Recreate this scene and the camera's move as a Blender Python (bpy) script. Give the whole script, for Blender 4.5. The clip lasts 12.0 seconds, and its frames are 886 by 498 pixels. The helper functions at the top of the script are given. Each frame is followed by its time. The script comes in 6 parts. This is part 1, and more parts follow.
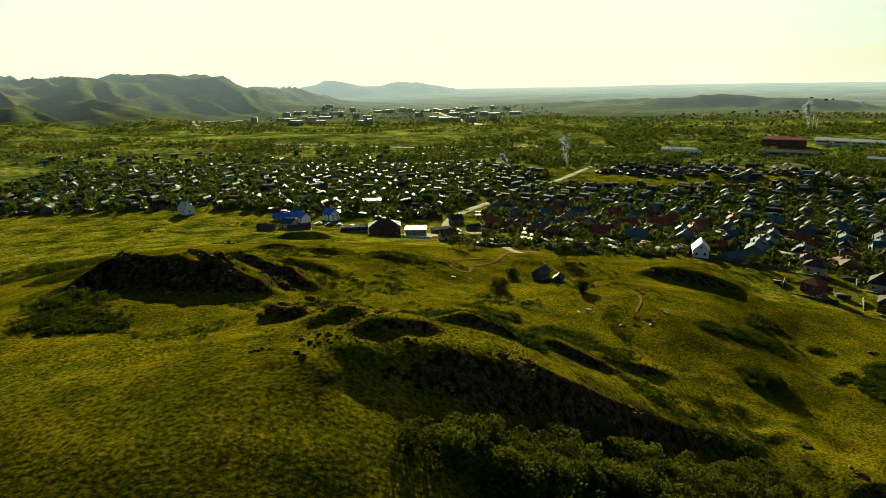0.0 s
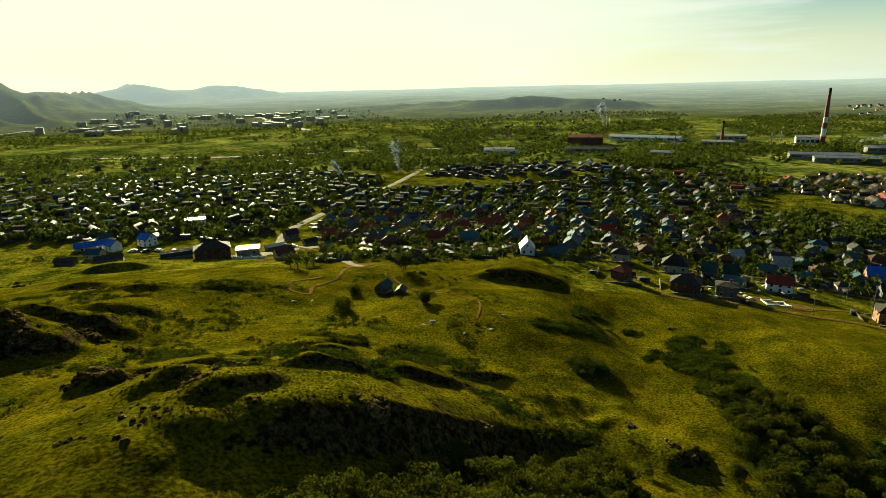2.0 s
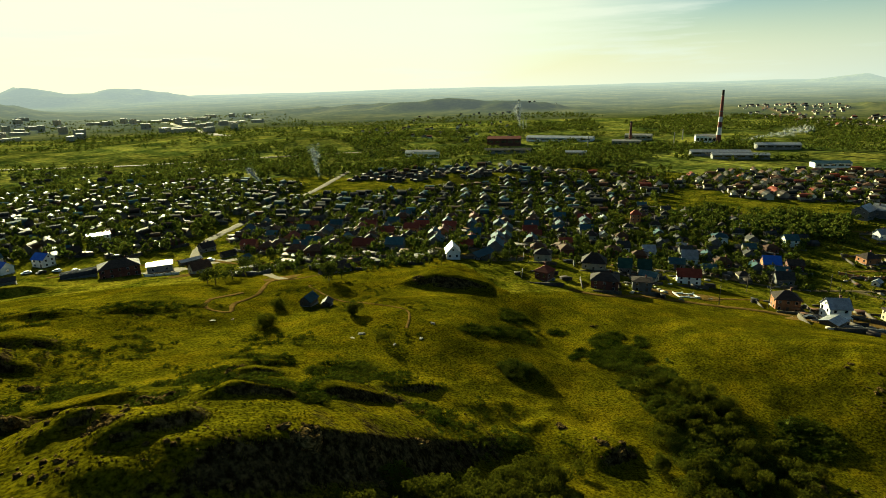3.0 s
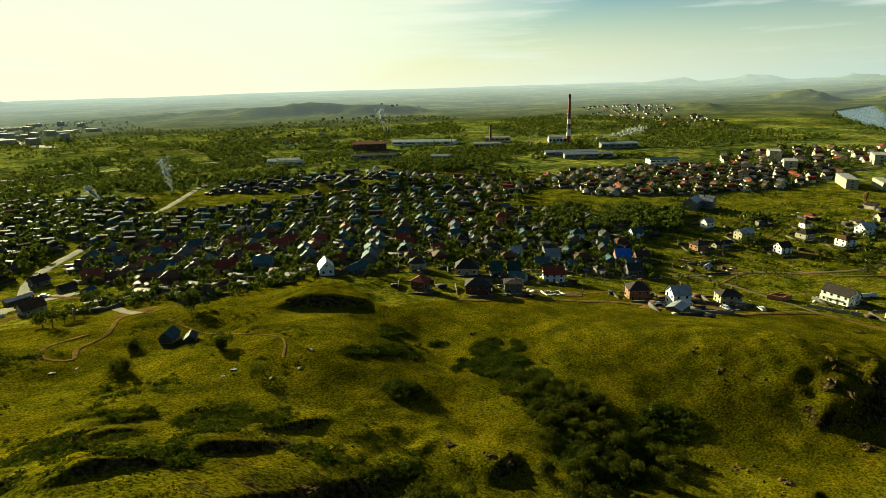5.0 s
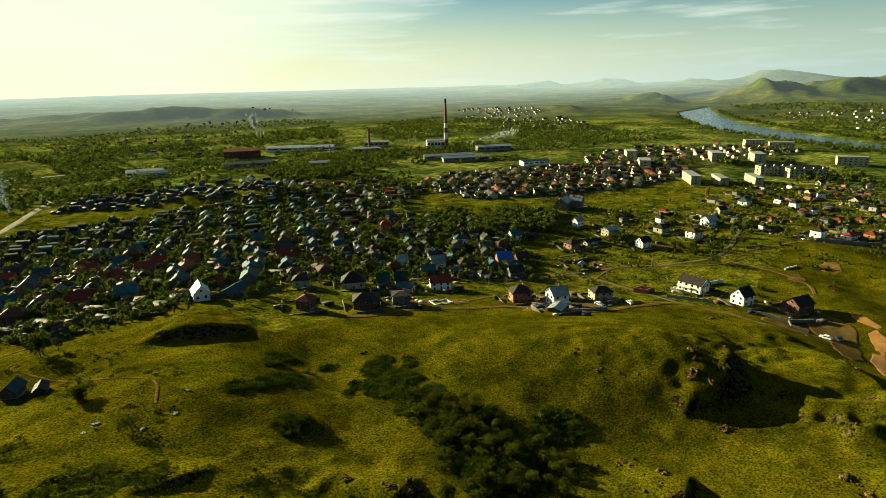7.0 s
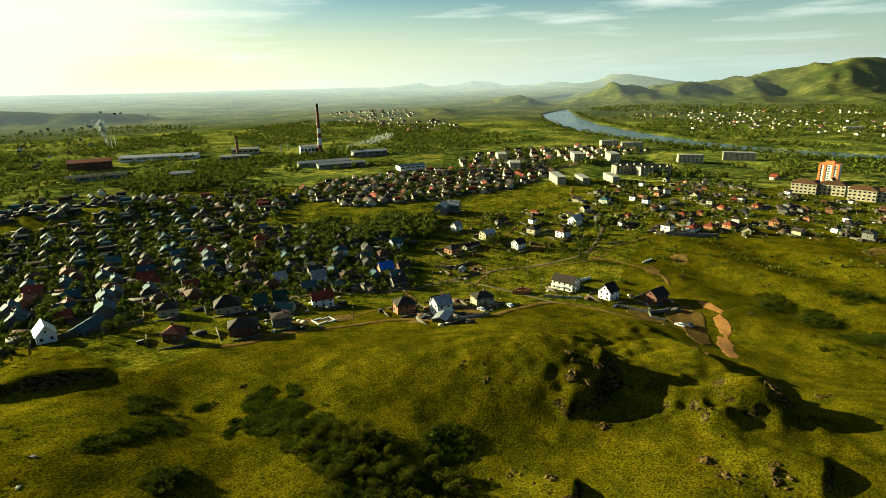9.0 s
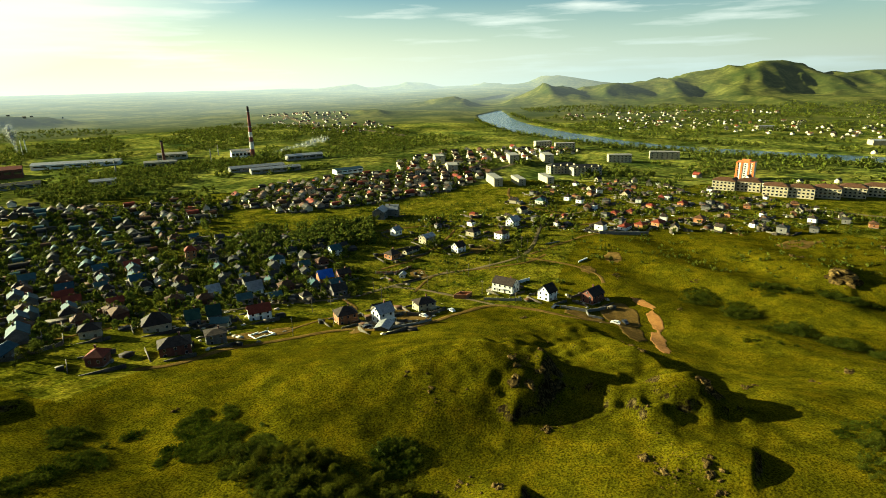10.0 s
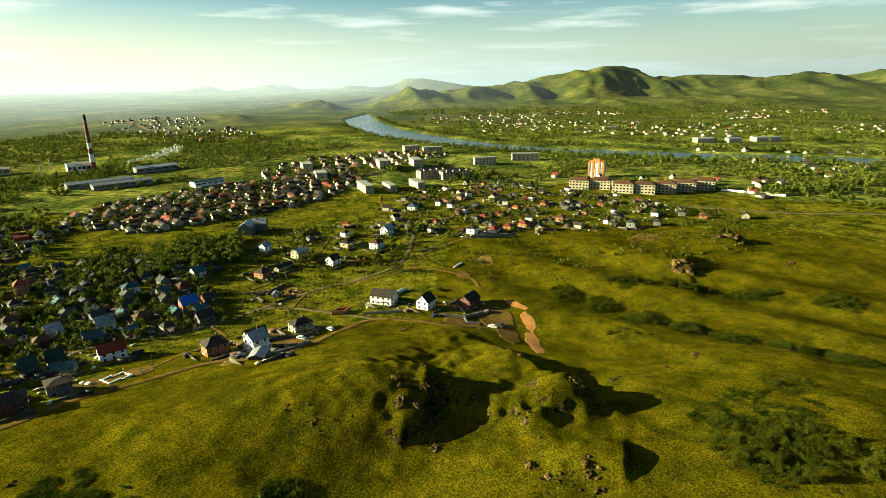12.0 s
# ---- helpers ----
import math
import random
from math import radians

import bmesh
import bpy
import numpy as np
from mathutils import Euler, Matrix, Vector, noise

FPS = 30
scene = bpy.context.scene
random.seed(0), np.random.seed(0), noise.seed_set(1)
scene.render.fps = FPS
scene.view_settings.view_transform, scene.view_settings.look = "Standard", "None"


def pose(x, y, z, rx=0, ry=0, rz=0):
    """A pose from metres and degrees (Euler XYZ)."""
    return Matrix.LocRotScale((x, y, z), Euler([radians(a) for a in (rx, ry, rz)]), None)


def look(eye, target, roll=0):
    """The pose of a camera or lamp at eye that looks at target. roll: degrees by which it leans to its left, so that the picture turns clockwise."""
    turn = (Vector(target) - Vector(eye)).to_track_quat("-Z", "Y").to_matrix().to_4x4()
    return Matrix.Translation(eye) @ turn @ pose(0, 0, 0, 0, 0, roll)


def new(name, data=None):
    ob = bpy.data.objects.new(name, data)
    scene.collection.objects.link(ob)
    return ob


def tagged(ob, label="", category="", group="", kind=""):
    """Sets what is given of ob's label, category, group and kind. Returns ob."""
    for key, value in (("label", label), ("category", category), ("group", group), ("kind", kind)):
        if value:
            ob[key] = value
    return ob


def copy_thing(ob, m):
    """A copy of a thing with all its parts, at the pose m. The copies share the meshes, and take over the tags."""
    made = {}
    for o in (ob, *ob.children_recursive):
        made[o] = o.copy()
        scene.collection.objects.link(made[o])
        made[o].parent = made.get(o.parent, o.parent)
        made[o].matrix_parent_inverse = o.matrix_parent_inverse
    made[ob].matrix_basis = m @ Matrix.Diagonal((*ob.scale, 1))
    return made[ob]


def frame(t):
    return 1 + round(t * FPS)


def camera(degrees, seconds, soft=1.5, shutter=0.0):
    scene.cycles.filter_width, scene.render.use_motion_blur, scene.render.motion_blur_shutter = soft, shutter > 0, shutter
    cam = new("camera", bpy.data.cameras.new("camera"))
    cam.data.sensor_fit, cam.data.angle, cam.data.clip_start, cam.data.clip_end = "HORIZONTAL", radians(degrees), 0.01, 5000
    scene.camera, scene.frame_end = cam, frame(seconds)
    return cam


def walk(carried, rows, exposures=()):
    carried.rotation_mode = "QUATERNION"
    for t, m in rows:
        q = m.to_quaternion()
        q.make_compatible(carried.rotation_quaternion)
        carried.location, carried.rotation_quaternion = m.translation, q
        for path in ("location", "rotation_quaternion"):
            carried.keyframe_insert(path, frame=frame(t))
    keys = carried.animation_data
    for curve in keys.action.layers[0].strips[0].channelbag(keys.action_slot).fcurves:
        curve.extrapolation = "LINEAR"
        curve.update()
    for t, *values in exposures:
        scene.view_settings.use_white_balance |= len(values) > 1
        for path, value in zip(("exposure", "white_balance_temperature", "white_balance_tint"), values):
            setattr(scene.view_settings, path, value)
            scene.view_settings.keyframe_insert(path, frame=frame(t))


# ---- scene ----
cam = camera(76.2, 12.0, 0.6)
# seconds, x, y, z, yaw (to the left), pitch (up), lean to the left
PATH = (
    (0.0, -0.01, 0.12, 79.95, 0.02, -16.19, -1.21),
    (0.5, 0.00, 0.66, 81.04, -3.97, -16.28, -1.25),
    (1.0, 0.04, 1.33, 81.98, -8.25, -16.32, -1.30),
    (1.5, 0.12, 2.09, 82.83, -12.60, -16.34, -1.37),
    (2.0, 0.22, 2.91, 83.61, -16.85, -16.34, -1.44),
    (2.5, 0.36, 3.77, 84.36, -20.92, -16.34, -1.52),
    (3.0, 0.54, 4.63, 85.11, -24.76, -16.35, -1.58),
    (3.5, 0.76, 5.47, 85.87, -28.39, -16.36, -1.64),
    (4.0, 1.03, 6.29, 86.65, -31.81, -16.38, -1.67),
    (4.5, 1.34, 7.08, 87.46, -35.06, -16.41, -1.69),
    (5.0, 1.71, 7.82, 88.31, -38.19, -16.44, -1.67),
    (5.5, 2.14, 8.52, 89.19, -41.24, -16.48, -1.64),
    (6.0, 2.61, 9.17, 90.11, -44.26, -16.51, -1.58),
    (6.5, 3.15, 9.77, 91.06, -47.29, -16.54, -1.50),
    (7.0, 3.75, 10.33, 92.03, -50.33, -16.57, -1.42),
    (7.5, 4.40, 10.85, 93.03, -53.41, -16.60, -1.33),
    (8.0, 5.11, 11.33, 94.03, -56.52, -16.62, -1.24),
    (8.5, 5.87, 11.78, 95.05, -59.67, -16.65, -1.17),
    (9.0, 6.67, 12.20, 96.06, -62.83, -16.67, -1.11),
    (9.5, 7.52, 12.59, 97.08, -65.99, -16.69, -1.07),
    (10.0, 8.40, 12.96, 98.09, -69.16, -16.71, -1.05),
    (10.5, 9.31, 13.31, 99.11, -72.32, -16.74, -1.04),
    (11.0, 10.23, 13.62, 100.14, -75.52, -16.75, -1.02),
    (11.5, 11.14, 13.90, 101.20, -78.82, -16.75, -0.98),
    (12.0, 12.04, 14.13, 102.28, -82.33, -16.71, -0.87),
)


def flown(x, y, z, yaw, pitch, lean):
    """A camera pose from its place and its heading, tilt and lean in degrees."""
    return pose(x, y, z, 0, 0, yaw) @ pose(0, 0, 0, 90 + pitch) @ pose(0, 0, 0, 0, 0, lean)


walk(cam, [(row[0], flown(*row[1:])) for row in PATH], ((0.0, 2.2, 6500, 2), (6.0, 2.15, 6500, 1), (12.0, 2.65, 6500, 4)))

# ---------------------------------------------------------------- light
SUN_AZIMUTH, SUN_HEIGHT = -4.0, 15.0
world = bpy.data.worlds.new("evening sky")
scene.world = world
world.use_nodes = True
wn, wl = world.node_tree.nodes, world.node_tree.links
sky = wn.new("ShaderNodeTexSky")
sky.sky_type, sky.sun_disc = "NISHITA", False
sky.sun_elevation, sky.sun_rotation = radians(SUN_HEIGHT), radians(SUN_AZIMUTH)
sky.air_density, sky.dust_density, sky.ozone_density, sky.altitude = 1.0, 0.5, 1.0, 300
# thin streaks of high cloud
place = wn.new("ShaderNodeTexCoord")
spread = wn.new("ShaderNodeMapping")
spread.inputs["Scale"].default_value = (1.3, 1.3, 15.0)
cloud = wn.new("ShaderNodeTexNoise")
cloud.inputs["Scale"].default_value, cloud.inputs["Detail"].default_value, cloud.inputs["Roughness"].default_value = 2.3, 7, 0.55
veil = wn.new("ShaderNodeMapRange")
for key, value in (("From Min", 0.51), ("From Max", 0.66), ("To Min", 0.0), ("To Max", 0.9)):
    veil.inputs[key].default_value = value
blend = wn.new("ShaderNodeMix")
blend.data_type = "RGBA"
blend.inputs[7].default_value = (11.5, 12.6, 11.6, 1)
wl.new(place.outputs["Generated"], spread.inputs["Vector"])
wl.new(spread.outputs["Vector"], cloud.inputs["Vector"])
wl.new(cloud.outputs["Fac"], veil.inputs["Value"])
wl.new(veil.outputs["Result"], blend.inputs[0])
clear_blue = wn.new("ShaderNodeHueSaturation")
clear_blue.inputs["Saturation"].default_value, clear_blue.inputs["Value"].default_value = 1.75, 1.3
wl.new(sky.outputs["Color"], clear_blue.inputs["Color"])
wl.new(clear_blue.outputs["Color"], blend.inputs[6])
# the pale haze that lies along the whole horizon
above = wn.new("ShaderNodeSeparateXYZ")
low_air = wn.new("ShaderNodeMapRange")
low_air.interpolation_type = "SMOOTHSTEP"
for key, value in (("From Min", -0.02), ("From Max", 0.15), ("To Min", 0.94), ("To Max", 0.0)):
    low_air.inputs[key].default_value = value
haze = wn.new("ShaderNodeMix")
haze.data_type = "RGBA"
towards = wn.new("ShaderNodeVectorMath")
towards.operation = "DOT_PRODUCT"
towards.inputs[1].default_value = (math.sin(radians(SUN_AZIMUTH)), math.cos(radians(SUN_AZIMUTH)), 0.0)
glow = wn.new("ShaderNodeMapRange")
for key, value in (("From Min", -0.9), ("From Max", 0.85), ("To Min", 4.0), ("To Max", 15.5)):
    glow.inputs[key].default_value = value
tinted = wn.new("ShaderNodeVectorMath")
tinted.operation = "SCALE"
tone = wn.new("ShaderNodeMix")
tone.data_type = "RGBA"
tone.inputs[6].default_value, tone.inputs[7].default_value = (0.82, 1.04, 1.00, 1), (0.97, 1.01, 0.78, 1)
warm = wn.new("ShaderNodeMapRange")
for key, value in (("From Min", 0.0), ("From Max", 0.75)):
    warm.inputs[key].default_value = value
wl.new(warm.outputs["Result"], tone.inputs[0])
wl.new(tone.outputs[2], tinted.inputs[0])
wl.new(place.outputs["Generated"], towards.inputs[0])
wl.new(towards.outputs["Value"], glow.inputs["Value"])
wl.new(towards.outputs["Value"], warm.inputs["Value"])
wl.new(glow.outputs["Result"], tinted.inputs["Scale"])
wl.new(tinted.outputs["Vector"], haze.inputs[7])
wl.new(place.outputs["Generated"], above.inputs[0])
wl.new(above.outputs["Z"], low_air.inputs["Value"])
sunward = wn.new("ShaderNodeMapRange")
sunward.interpolation_type = "SMOOTHSTEP"
for key, value in (("From Min", 0.45), ("From Max", 0.88), ("To Min", 0.0), ("To Max", 0.95)):
    sunward.inputs[key].default_value = value
veiled = wn.new("ShaderNodeMath")
veiled.operation = "MAXIMUM"
wl.new(towards.outputs["Value"], sunward.inputs["Value"])
wl.new(low_air.outputs["Result"], veiled.inputs[0])
wl.new(sunward.outputs["Result"], veiled.inputs[1])
wl.new(veiled.outputs[0], haze.inputs[0])
wl.new(blend.outputs[2], haze.inputs[6])
wl.new(haze.outputs[2], wn["Background"].inputs["Color"])
wn["Background"].inputs["Strength"].default_value = 0.015

sun = new("sun", bpy.data.lights.new("sun", "SUN"))
sun.data.energy, sun.data.angle, sun.data.color = 5.0, radians(0.6), (0.97, 0.90, 0.53)
sun.matrix_world = look(
    (0, 0, 400),
    (-math.sin(radians(SUN_AZIMUTH)) * 100, -math.cos(radians(SUN_AZIMUTH)) * 100, 400 - 100 * math.tan(radians(SUN_HEIGHT))),
)

# ---------------------------------------------------------------- materials


def surface(name, low, high, size=1.0, fine=0.2, rough=0.8, bump=0.3, metal=0.0, third=None, vary=0.0, leafy=0.0, spec=0.3, island=0.0, spread=(0.35, 0.65)):
    """A procedural surface: two colours mixed by lumps of that size in metres, grain of the fine size and relief."""
    m = bpy.data.materials.new(name)
    m.use_nodes = True
    n, k = m.node_tree.nodes, m.node_tree.links
    p = n["Principled BSDF"]
    p.inputs["Roughness"].default_value, p.inputs["Metallic"].default_value = rough, metal
    p.inputs["Specular IOR Level"].default_value = spec
    where = n.new("ShaderNodeTexCoord")
    big, small = n.new("ShaderNodeTexNoise"), n.new("ShaderNodeTexNoise")
    big.inputs["Scale"].default_value, big.inputs["Detail"].default_value = 1.0 / size, 9
    big.inputs["Roughness"].default_value = 0.62
    small.inputs["Scale"].default_value, small.inputs["Detail"].default_value = 1.0 / fine, 5
    for t in (big, small):
        k.new(where.outputs["Object"], t.inputs["Vector"])
    ramp = n.new("ShaderNodeValToRGB")
    ramp.color_ramp.elements[0].position, ramp.color_ramp.elements[1].position = spread
    ramp.color_ramp.elements[0].color, ramp.color_ramp.elements[1].color = (*low, 1), (*high, 1)
    if third:
        e = ramp.color_ramp.elements.new(sum(spread) / 2)
        e.color = (*third, 1)
    mixed = n.new("ShaderNodeMath")
    mixed.operation = "MULTIPLY_ADD"
    mixed.inputs[1].default_value = 0.45
    k.new(small.outputs["Fac"], mixed.inputs[0])
    shift = n.new("ShaderNodeMath")
    shift.operation = "MULTIPLY_ADD"
    shift.inputs[1].default_value, shift.inputs[2].default_value = 1.0, -0.225
    k.new(big.outputs["Fac"], shift.inputs[0])
    k.new(shift.outputs[0], mixed.inputs[2])
    k.new(mixed.outputs[0], ramp.inputs["Fac"])
    colour = ramp.outputs["Color"]
    if vary or island:
        source = n.new("ShaderNodeObjectInfo").outputs["Random"] if vary else n.new("ShaderNodeNewGeometry").outputs["Random Per Island"]
        amount = vary or island
        scale = n.new("ShaderNodeMapRange")
        scale.inputs["To Min"].default_value, scale.inputs["To Max"].default_value = 1 - amount, 1 + amount
        k.new(source, scale.inputs["Value"])
        shade = n.new("ShaderNodeHueSaturation")
        k.new(colour, shade.inputs["Color"])
        k.new(scale.outputs["Result"], shade.inputs["Value"])
        if island:
            hue = n.new("ShaderNodeMapRange")
            hue.inputs["To Min"].default_value, hue.inputs["To Max"].default_value = 0.5 - 0.06 * island, 0.5 + 0.06 * island
            k.new(source, hue.inputs["Value"])
            k.new(hue.outputs["Result"], shade.inputs["Hue"])
        colour = shade.outputs["Color"]
    k.new(colour, p.inputs["Base Color"])
    if bump:
        b = n.new("ShaderNodeBump")
        b.inputs["Strength"].default_value, b.inputs["Distance"].default_value = bump, fine
        k.new(small.outputs["Fac"], b.inputs["Height"])
        k.new(b.outputs["Normal"], p.inputs["Normal"])
    if leafy:
        through_leaf, both = n.new("ShaderNodeBsdfTranslucent"), n.new("ShaderNodeMixShader")
        both.inputs["Fac"].default_value = leafy
        k.new(colour, through_leaf.inputs["Color"])
        k.new(p.outputs[0], both.inputs[1])
        k.new(through_leaf.outputs[0], both.inputs[2])
        k.new(both.outputs[0], n["Material Output"].inputs["Surface"])
    return m


GRASS = surface("hillside grass", (0.0189, 0.0193, 0.0014), (0.0697, 0.0533, 0.0022), 9, 0.6, 0.9, 0.22, third=(0.0415, 0.0375, 0.0017), spec=0.0, spread=(0.30, 0.68))
MEADOW = surface("valley meadow", (0.0136, 0.0187, 0.0015), (0.099, 0.0834, 0.0072), 14, 1.2, 0.9, 0.3, third=(0.0542, 0.0531, 0.0036), spec=0.0)
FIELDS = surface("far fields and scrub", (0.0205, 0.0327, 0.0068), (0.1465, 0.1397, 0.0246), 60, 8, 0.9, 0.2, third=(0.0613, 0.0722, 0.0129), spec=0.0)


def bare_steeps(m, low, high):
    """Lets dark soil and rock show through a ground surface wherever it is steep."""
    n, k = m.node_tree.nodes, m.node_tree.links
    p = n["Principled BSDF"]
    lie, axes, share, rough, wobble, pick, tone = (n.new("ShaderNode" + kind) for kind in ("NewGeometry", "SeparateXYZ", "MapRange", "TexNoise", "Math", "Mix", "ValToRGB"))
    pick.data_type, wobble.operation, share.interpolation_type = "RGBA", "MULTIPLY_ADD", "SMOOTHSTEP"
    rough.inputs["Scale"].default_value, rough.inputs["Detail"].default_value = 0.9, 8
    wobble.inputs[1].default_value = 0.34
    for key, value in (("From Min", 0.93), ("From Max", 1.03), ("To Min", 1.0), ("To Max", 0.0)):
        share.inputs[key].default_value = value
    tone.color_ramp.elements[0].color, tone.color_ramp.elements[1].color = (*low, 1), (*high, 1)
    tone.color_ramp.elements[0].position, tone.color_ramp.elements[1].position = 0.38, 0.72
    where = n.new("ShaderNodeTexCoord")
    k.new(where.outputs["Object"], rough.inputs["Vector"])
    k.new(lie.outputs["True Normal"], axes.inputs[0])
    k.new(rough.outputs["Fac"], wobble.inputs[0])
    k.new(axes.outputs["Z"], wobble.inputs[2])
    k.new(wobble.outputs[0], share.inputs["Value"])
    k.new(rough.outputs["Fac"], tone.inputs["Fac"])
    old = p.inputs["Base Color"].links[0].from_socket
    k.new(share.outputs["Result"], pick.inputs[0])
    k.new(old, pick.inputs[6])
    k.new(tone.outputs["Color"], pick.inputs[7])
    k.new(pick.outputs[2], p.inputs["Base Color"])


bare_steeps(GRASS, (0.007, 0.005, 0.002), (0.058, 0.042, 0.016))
def speckle(m, layers):
    """Breaks a ground surface up: for each size in metres, how dark its dark specks and how light its light ones are."""
    n, k = m.node_tree.nodes, m.node_tree.links
    p = n["Principled BSDF"]
    where = n.new("ShaderNodeTexCoord")
    for size, dark, light, lo, hi in layers:
        grain, amount, mixer = n.new("ShaderNodeTexNoise"), n.new("ShaderNodeMapRange"), n.new("ShaderNodeVectorMath")
        grain.inputs["Scale"].default_value, grain.inputs["Detail"].default_value, grain.inputs["Roughness"].default_value = 1.0 / size, 5, 0.6
        mixer.operation = "SCALE"
        for key, value in (("From Min", lo), ("From Max", hi), ("To Min", dark), ("To Max", light)):
            amount.inputs[key].default_value = value
        k.new(where.outputs["Object"], grain.inputs["Vector"])
        k.new(grain.outputs["Fac"], amount.inputs["Value"])
        k.new(p.inputs["Base Color"].links[0].from_socket, mixer.inputs[0])
        k.new(amount.outputs["Result"], mixer.inputs["Scale"])
        k.new(mixer.outputs["Vector"], p.inputs["Base Color"])


speckle(GRASS, ((0.5, 0.38, 1.5, 0.38, 0.62), (2.6, 0.82, 1.12, 0.36, 0.62), (30.0, 0.72, 1.22, 0.38, 0.62)))
speckle(MEADOW, ((1.1, 0.5, 1.4, 0.38, 0.62), (5.0, 0.6, 1.3, 0.36, 0.62)))
speckle(FIELDS, ((7.0, 0.5, 1.35, 0.38, 0.62), (160.0, 0.65, 1.3, 0.38, 0.62)))
DIRT = surface("trodden earth", (0.0391, 0.0253, 0.0065), (0.1044, 0.063, 0.0181), 5, 0.5, 0.95, 0.5, spec=0.0)
CLAY = surface("raw ochre clay", (0.1371, 0.06, 0.0139), (0.2338, 0.1072, 0.0271), 4, 0.6, 0.95, 0.6, spec=0.1)
ROAD = surface("pale dusty road", (0.0489, 0.0363, 0.0162), (0.0979, 0.0738, 0.0349), 6, 0.4, 0.95, 0.3, spec=0.05)
ROCK = surface("lichened crag", (0.012, 0.0078, 0.0028), (0.1013, 0.0658, 0.0218), 1.2, 0.3, 0.95, 0.9, third=(0.0429, 0.0287, 0.0095), vary=0.3, spec=0.0)
LEAF = surface("bush leaves", (0.0161, 0.0208, 0.0015), (0.0662, 0.0662, 0.0066), 2.5, 0.5, 0.7, 0.2, leafy=0.3, vary=0.25, spec=0.0)
LEAVES = surface("tree leaves", (0.0134, 0.0206, 0.0031), (0.0542, 0.0619, 0.0083), 3, 0.6, 0.7, 0.2, leafy=0.3, vary=0.3, spec=0.0)
WOODS = surface("far tree leaves", (0.0261, 0.0393, 0.0059), (0.0982, 0.1075, 0.0146), 6, 1.2, 0.8, 0.2, leafy=0.2, island=0.35, spec=0.0)
TUFT = surface("tussock", (0.0205, 0.0227, 0.0017), (0.0624, 0.0522, 0.0028), 6, 0.5, 0.9, 0.3, leafy=0.25, island=0.4, spec=0.0)
BARK = surface("bark", (0.0227, 0.0159, 0.0091), (0.0545, 0.0408, 0.0273), 0.5, 0.1, 0.9, 0.6)
WATER = surface("river water", (0.0279, 0.0465, 0.0558), (0.0418, 0.0651, 0.0791), 30, 3.0, 0.12, 0.25, spec=0.5)
PLASTER = surface("white plaster", (0.4411, 0.4269, 0.3842), (0.5692, 0.5549, 0.5122), 2.5, 0.3, 0.85, 0.15, vary=0.08)
CREAM = surface("cream plaster", (0.2083, 0.1748, 0.1116), (0.3125, 0.2678, 0.1786), 2.5, 0.3, 0.85, 0.15, vary=0.12)
GREYWALL = surface("grey block wall", (0.0613, 0.0587, 0.0537), (0.1072, 0.1022, 0.092), 1.4, 0.25, 0.9, 0.3, vary=0.15)
BRICK = surface("orange brick", (0.1651, 0.0605, 0.022), (0.2587, 0.1101, 0.044), 1.8, 0.18, 0.85, 0.3, vary=0.12)
REDBRICK = surface("dark red brick", (0.0579, 0.017, 0.0102), (0.1022, 0.0341, 0.0205), 1.8, 0.18, 0.85, 0.3, vary=0.15)
TIMBER = surface("weathered timber", (0.0341, 0.0255, 0.017), (0.0817, 0.0647, 0.0443), 0.7, 0.12, 0.85, 0.4, vary=0.2)
SLATE = surface("grey slate roof", (0.0153, 0.0153, 0.015), (0.0326, 0.0312, 0.0293), 1.6, 0.3, 0.72, 0.3, vary=0.25, spec=0.06)
TIN = surface("bare metal roof", (0.1161, 0.12, 0.1238), (0.2322, 0.2322, 0.2322), 2.2, 0.35, 0.46, 0.1, metal=0.45, vary=0.3, spec=0.3)
BLUE = surface("blue metal roof", (0.0107, 0.0328, 0.0456), (0.0185, 0.0499, 0.0642), 2.5, 0.35, 0.72, 0.1, vary=0.2, spec=0.06)
VIVID = surface("vivid blue metal roof", (0.0103, 0.0516, 0.258), (0.0206, 0.0877, 0.3354), 2.5, 0.35, 0.72, 0.1, spec=0.06)
TEAL = surface("faded teal roof", (0.0178, 0.0462, 0.0534), (0.032, 0.0675, 0.0747), 2.5, 0.35, 0.72, 0.1, vary=0.2, spec=0.06)
REDROOF = surface("oxide red roof", (0.0892, 0.0165, 0.0099), (0.1387, 0.0298, 0.0165), 2.2, 0.3, 0.72, 0.2, vary=0.2, spec=0.06)
DARKROOF = surface("dark brown shingle roof", (0.0142, 0.0102, 0.0085), (0.0295, 0.0221, 0.0181), 1.4, 0.25, 0.72, 0.3, vary=0.25, spec=0.06)
GREENROOF = surface("dark green metal roof", (0.0074, 0.0238, 0.0181), (0.0159, 0.0397, 0.0295), 2.0, 0.3, 0.72, 0.15, vary=0.2, spec=0.06)
RUST = surface("rusty brown roof", (0.0399, 0.0185, 0.01), (0.0742, 0.0371, 0.0199), 1.8, 0.3, 0.72, 0.2, vary=0.2, spec=0.06)
PANE = surface("window glass", (0.0085, 0.0114, 0.0142), (0.017, 0.0205, 0.0227), 2, 0.5, 0.08, 0.0, spec=0.7)
TRIM = surface("white window frame", (0.3013, 0.293, 0.2678), (0.385, 0.3767, 0.3515), 1, 0.2, 0.5, 0.05)
DOOR = surface("brown door", (0.0511, 0.0284, 0.017), (0.0908, 0.0511, 0.0284), 0.6, 0.1, 0.6, 0.2)
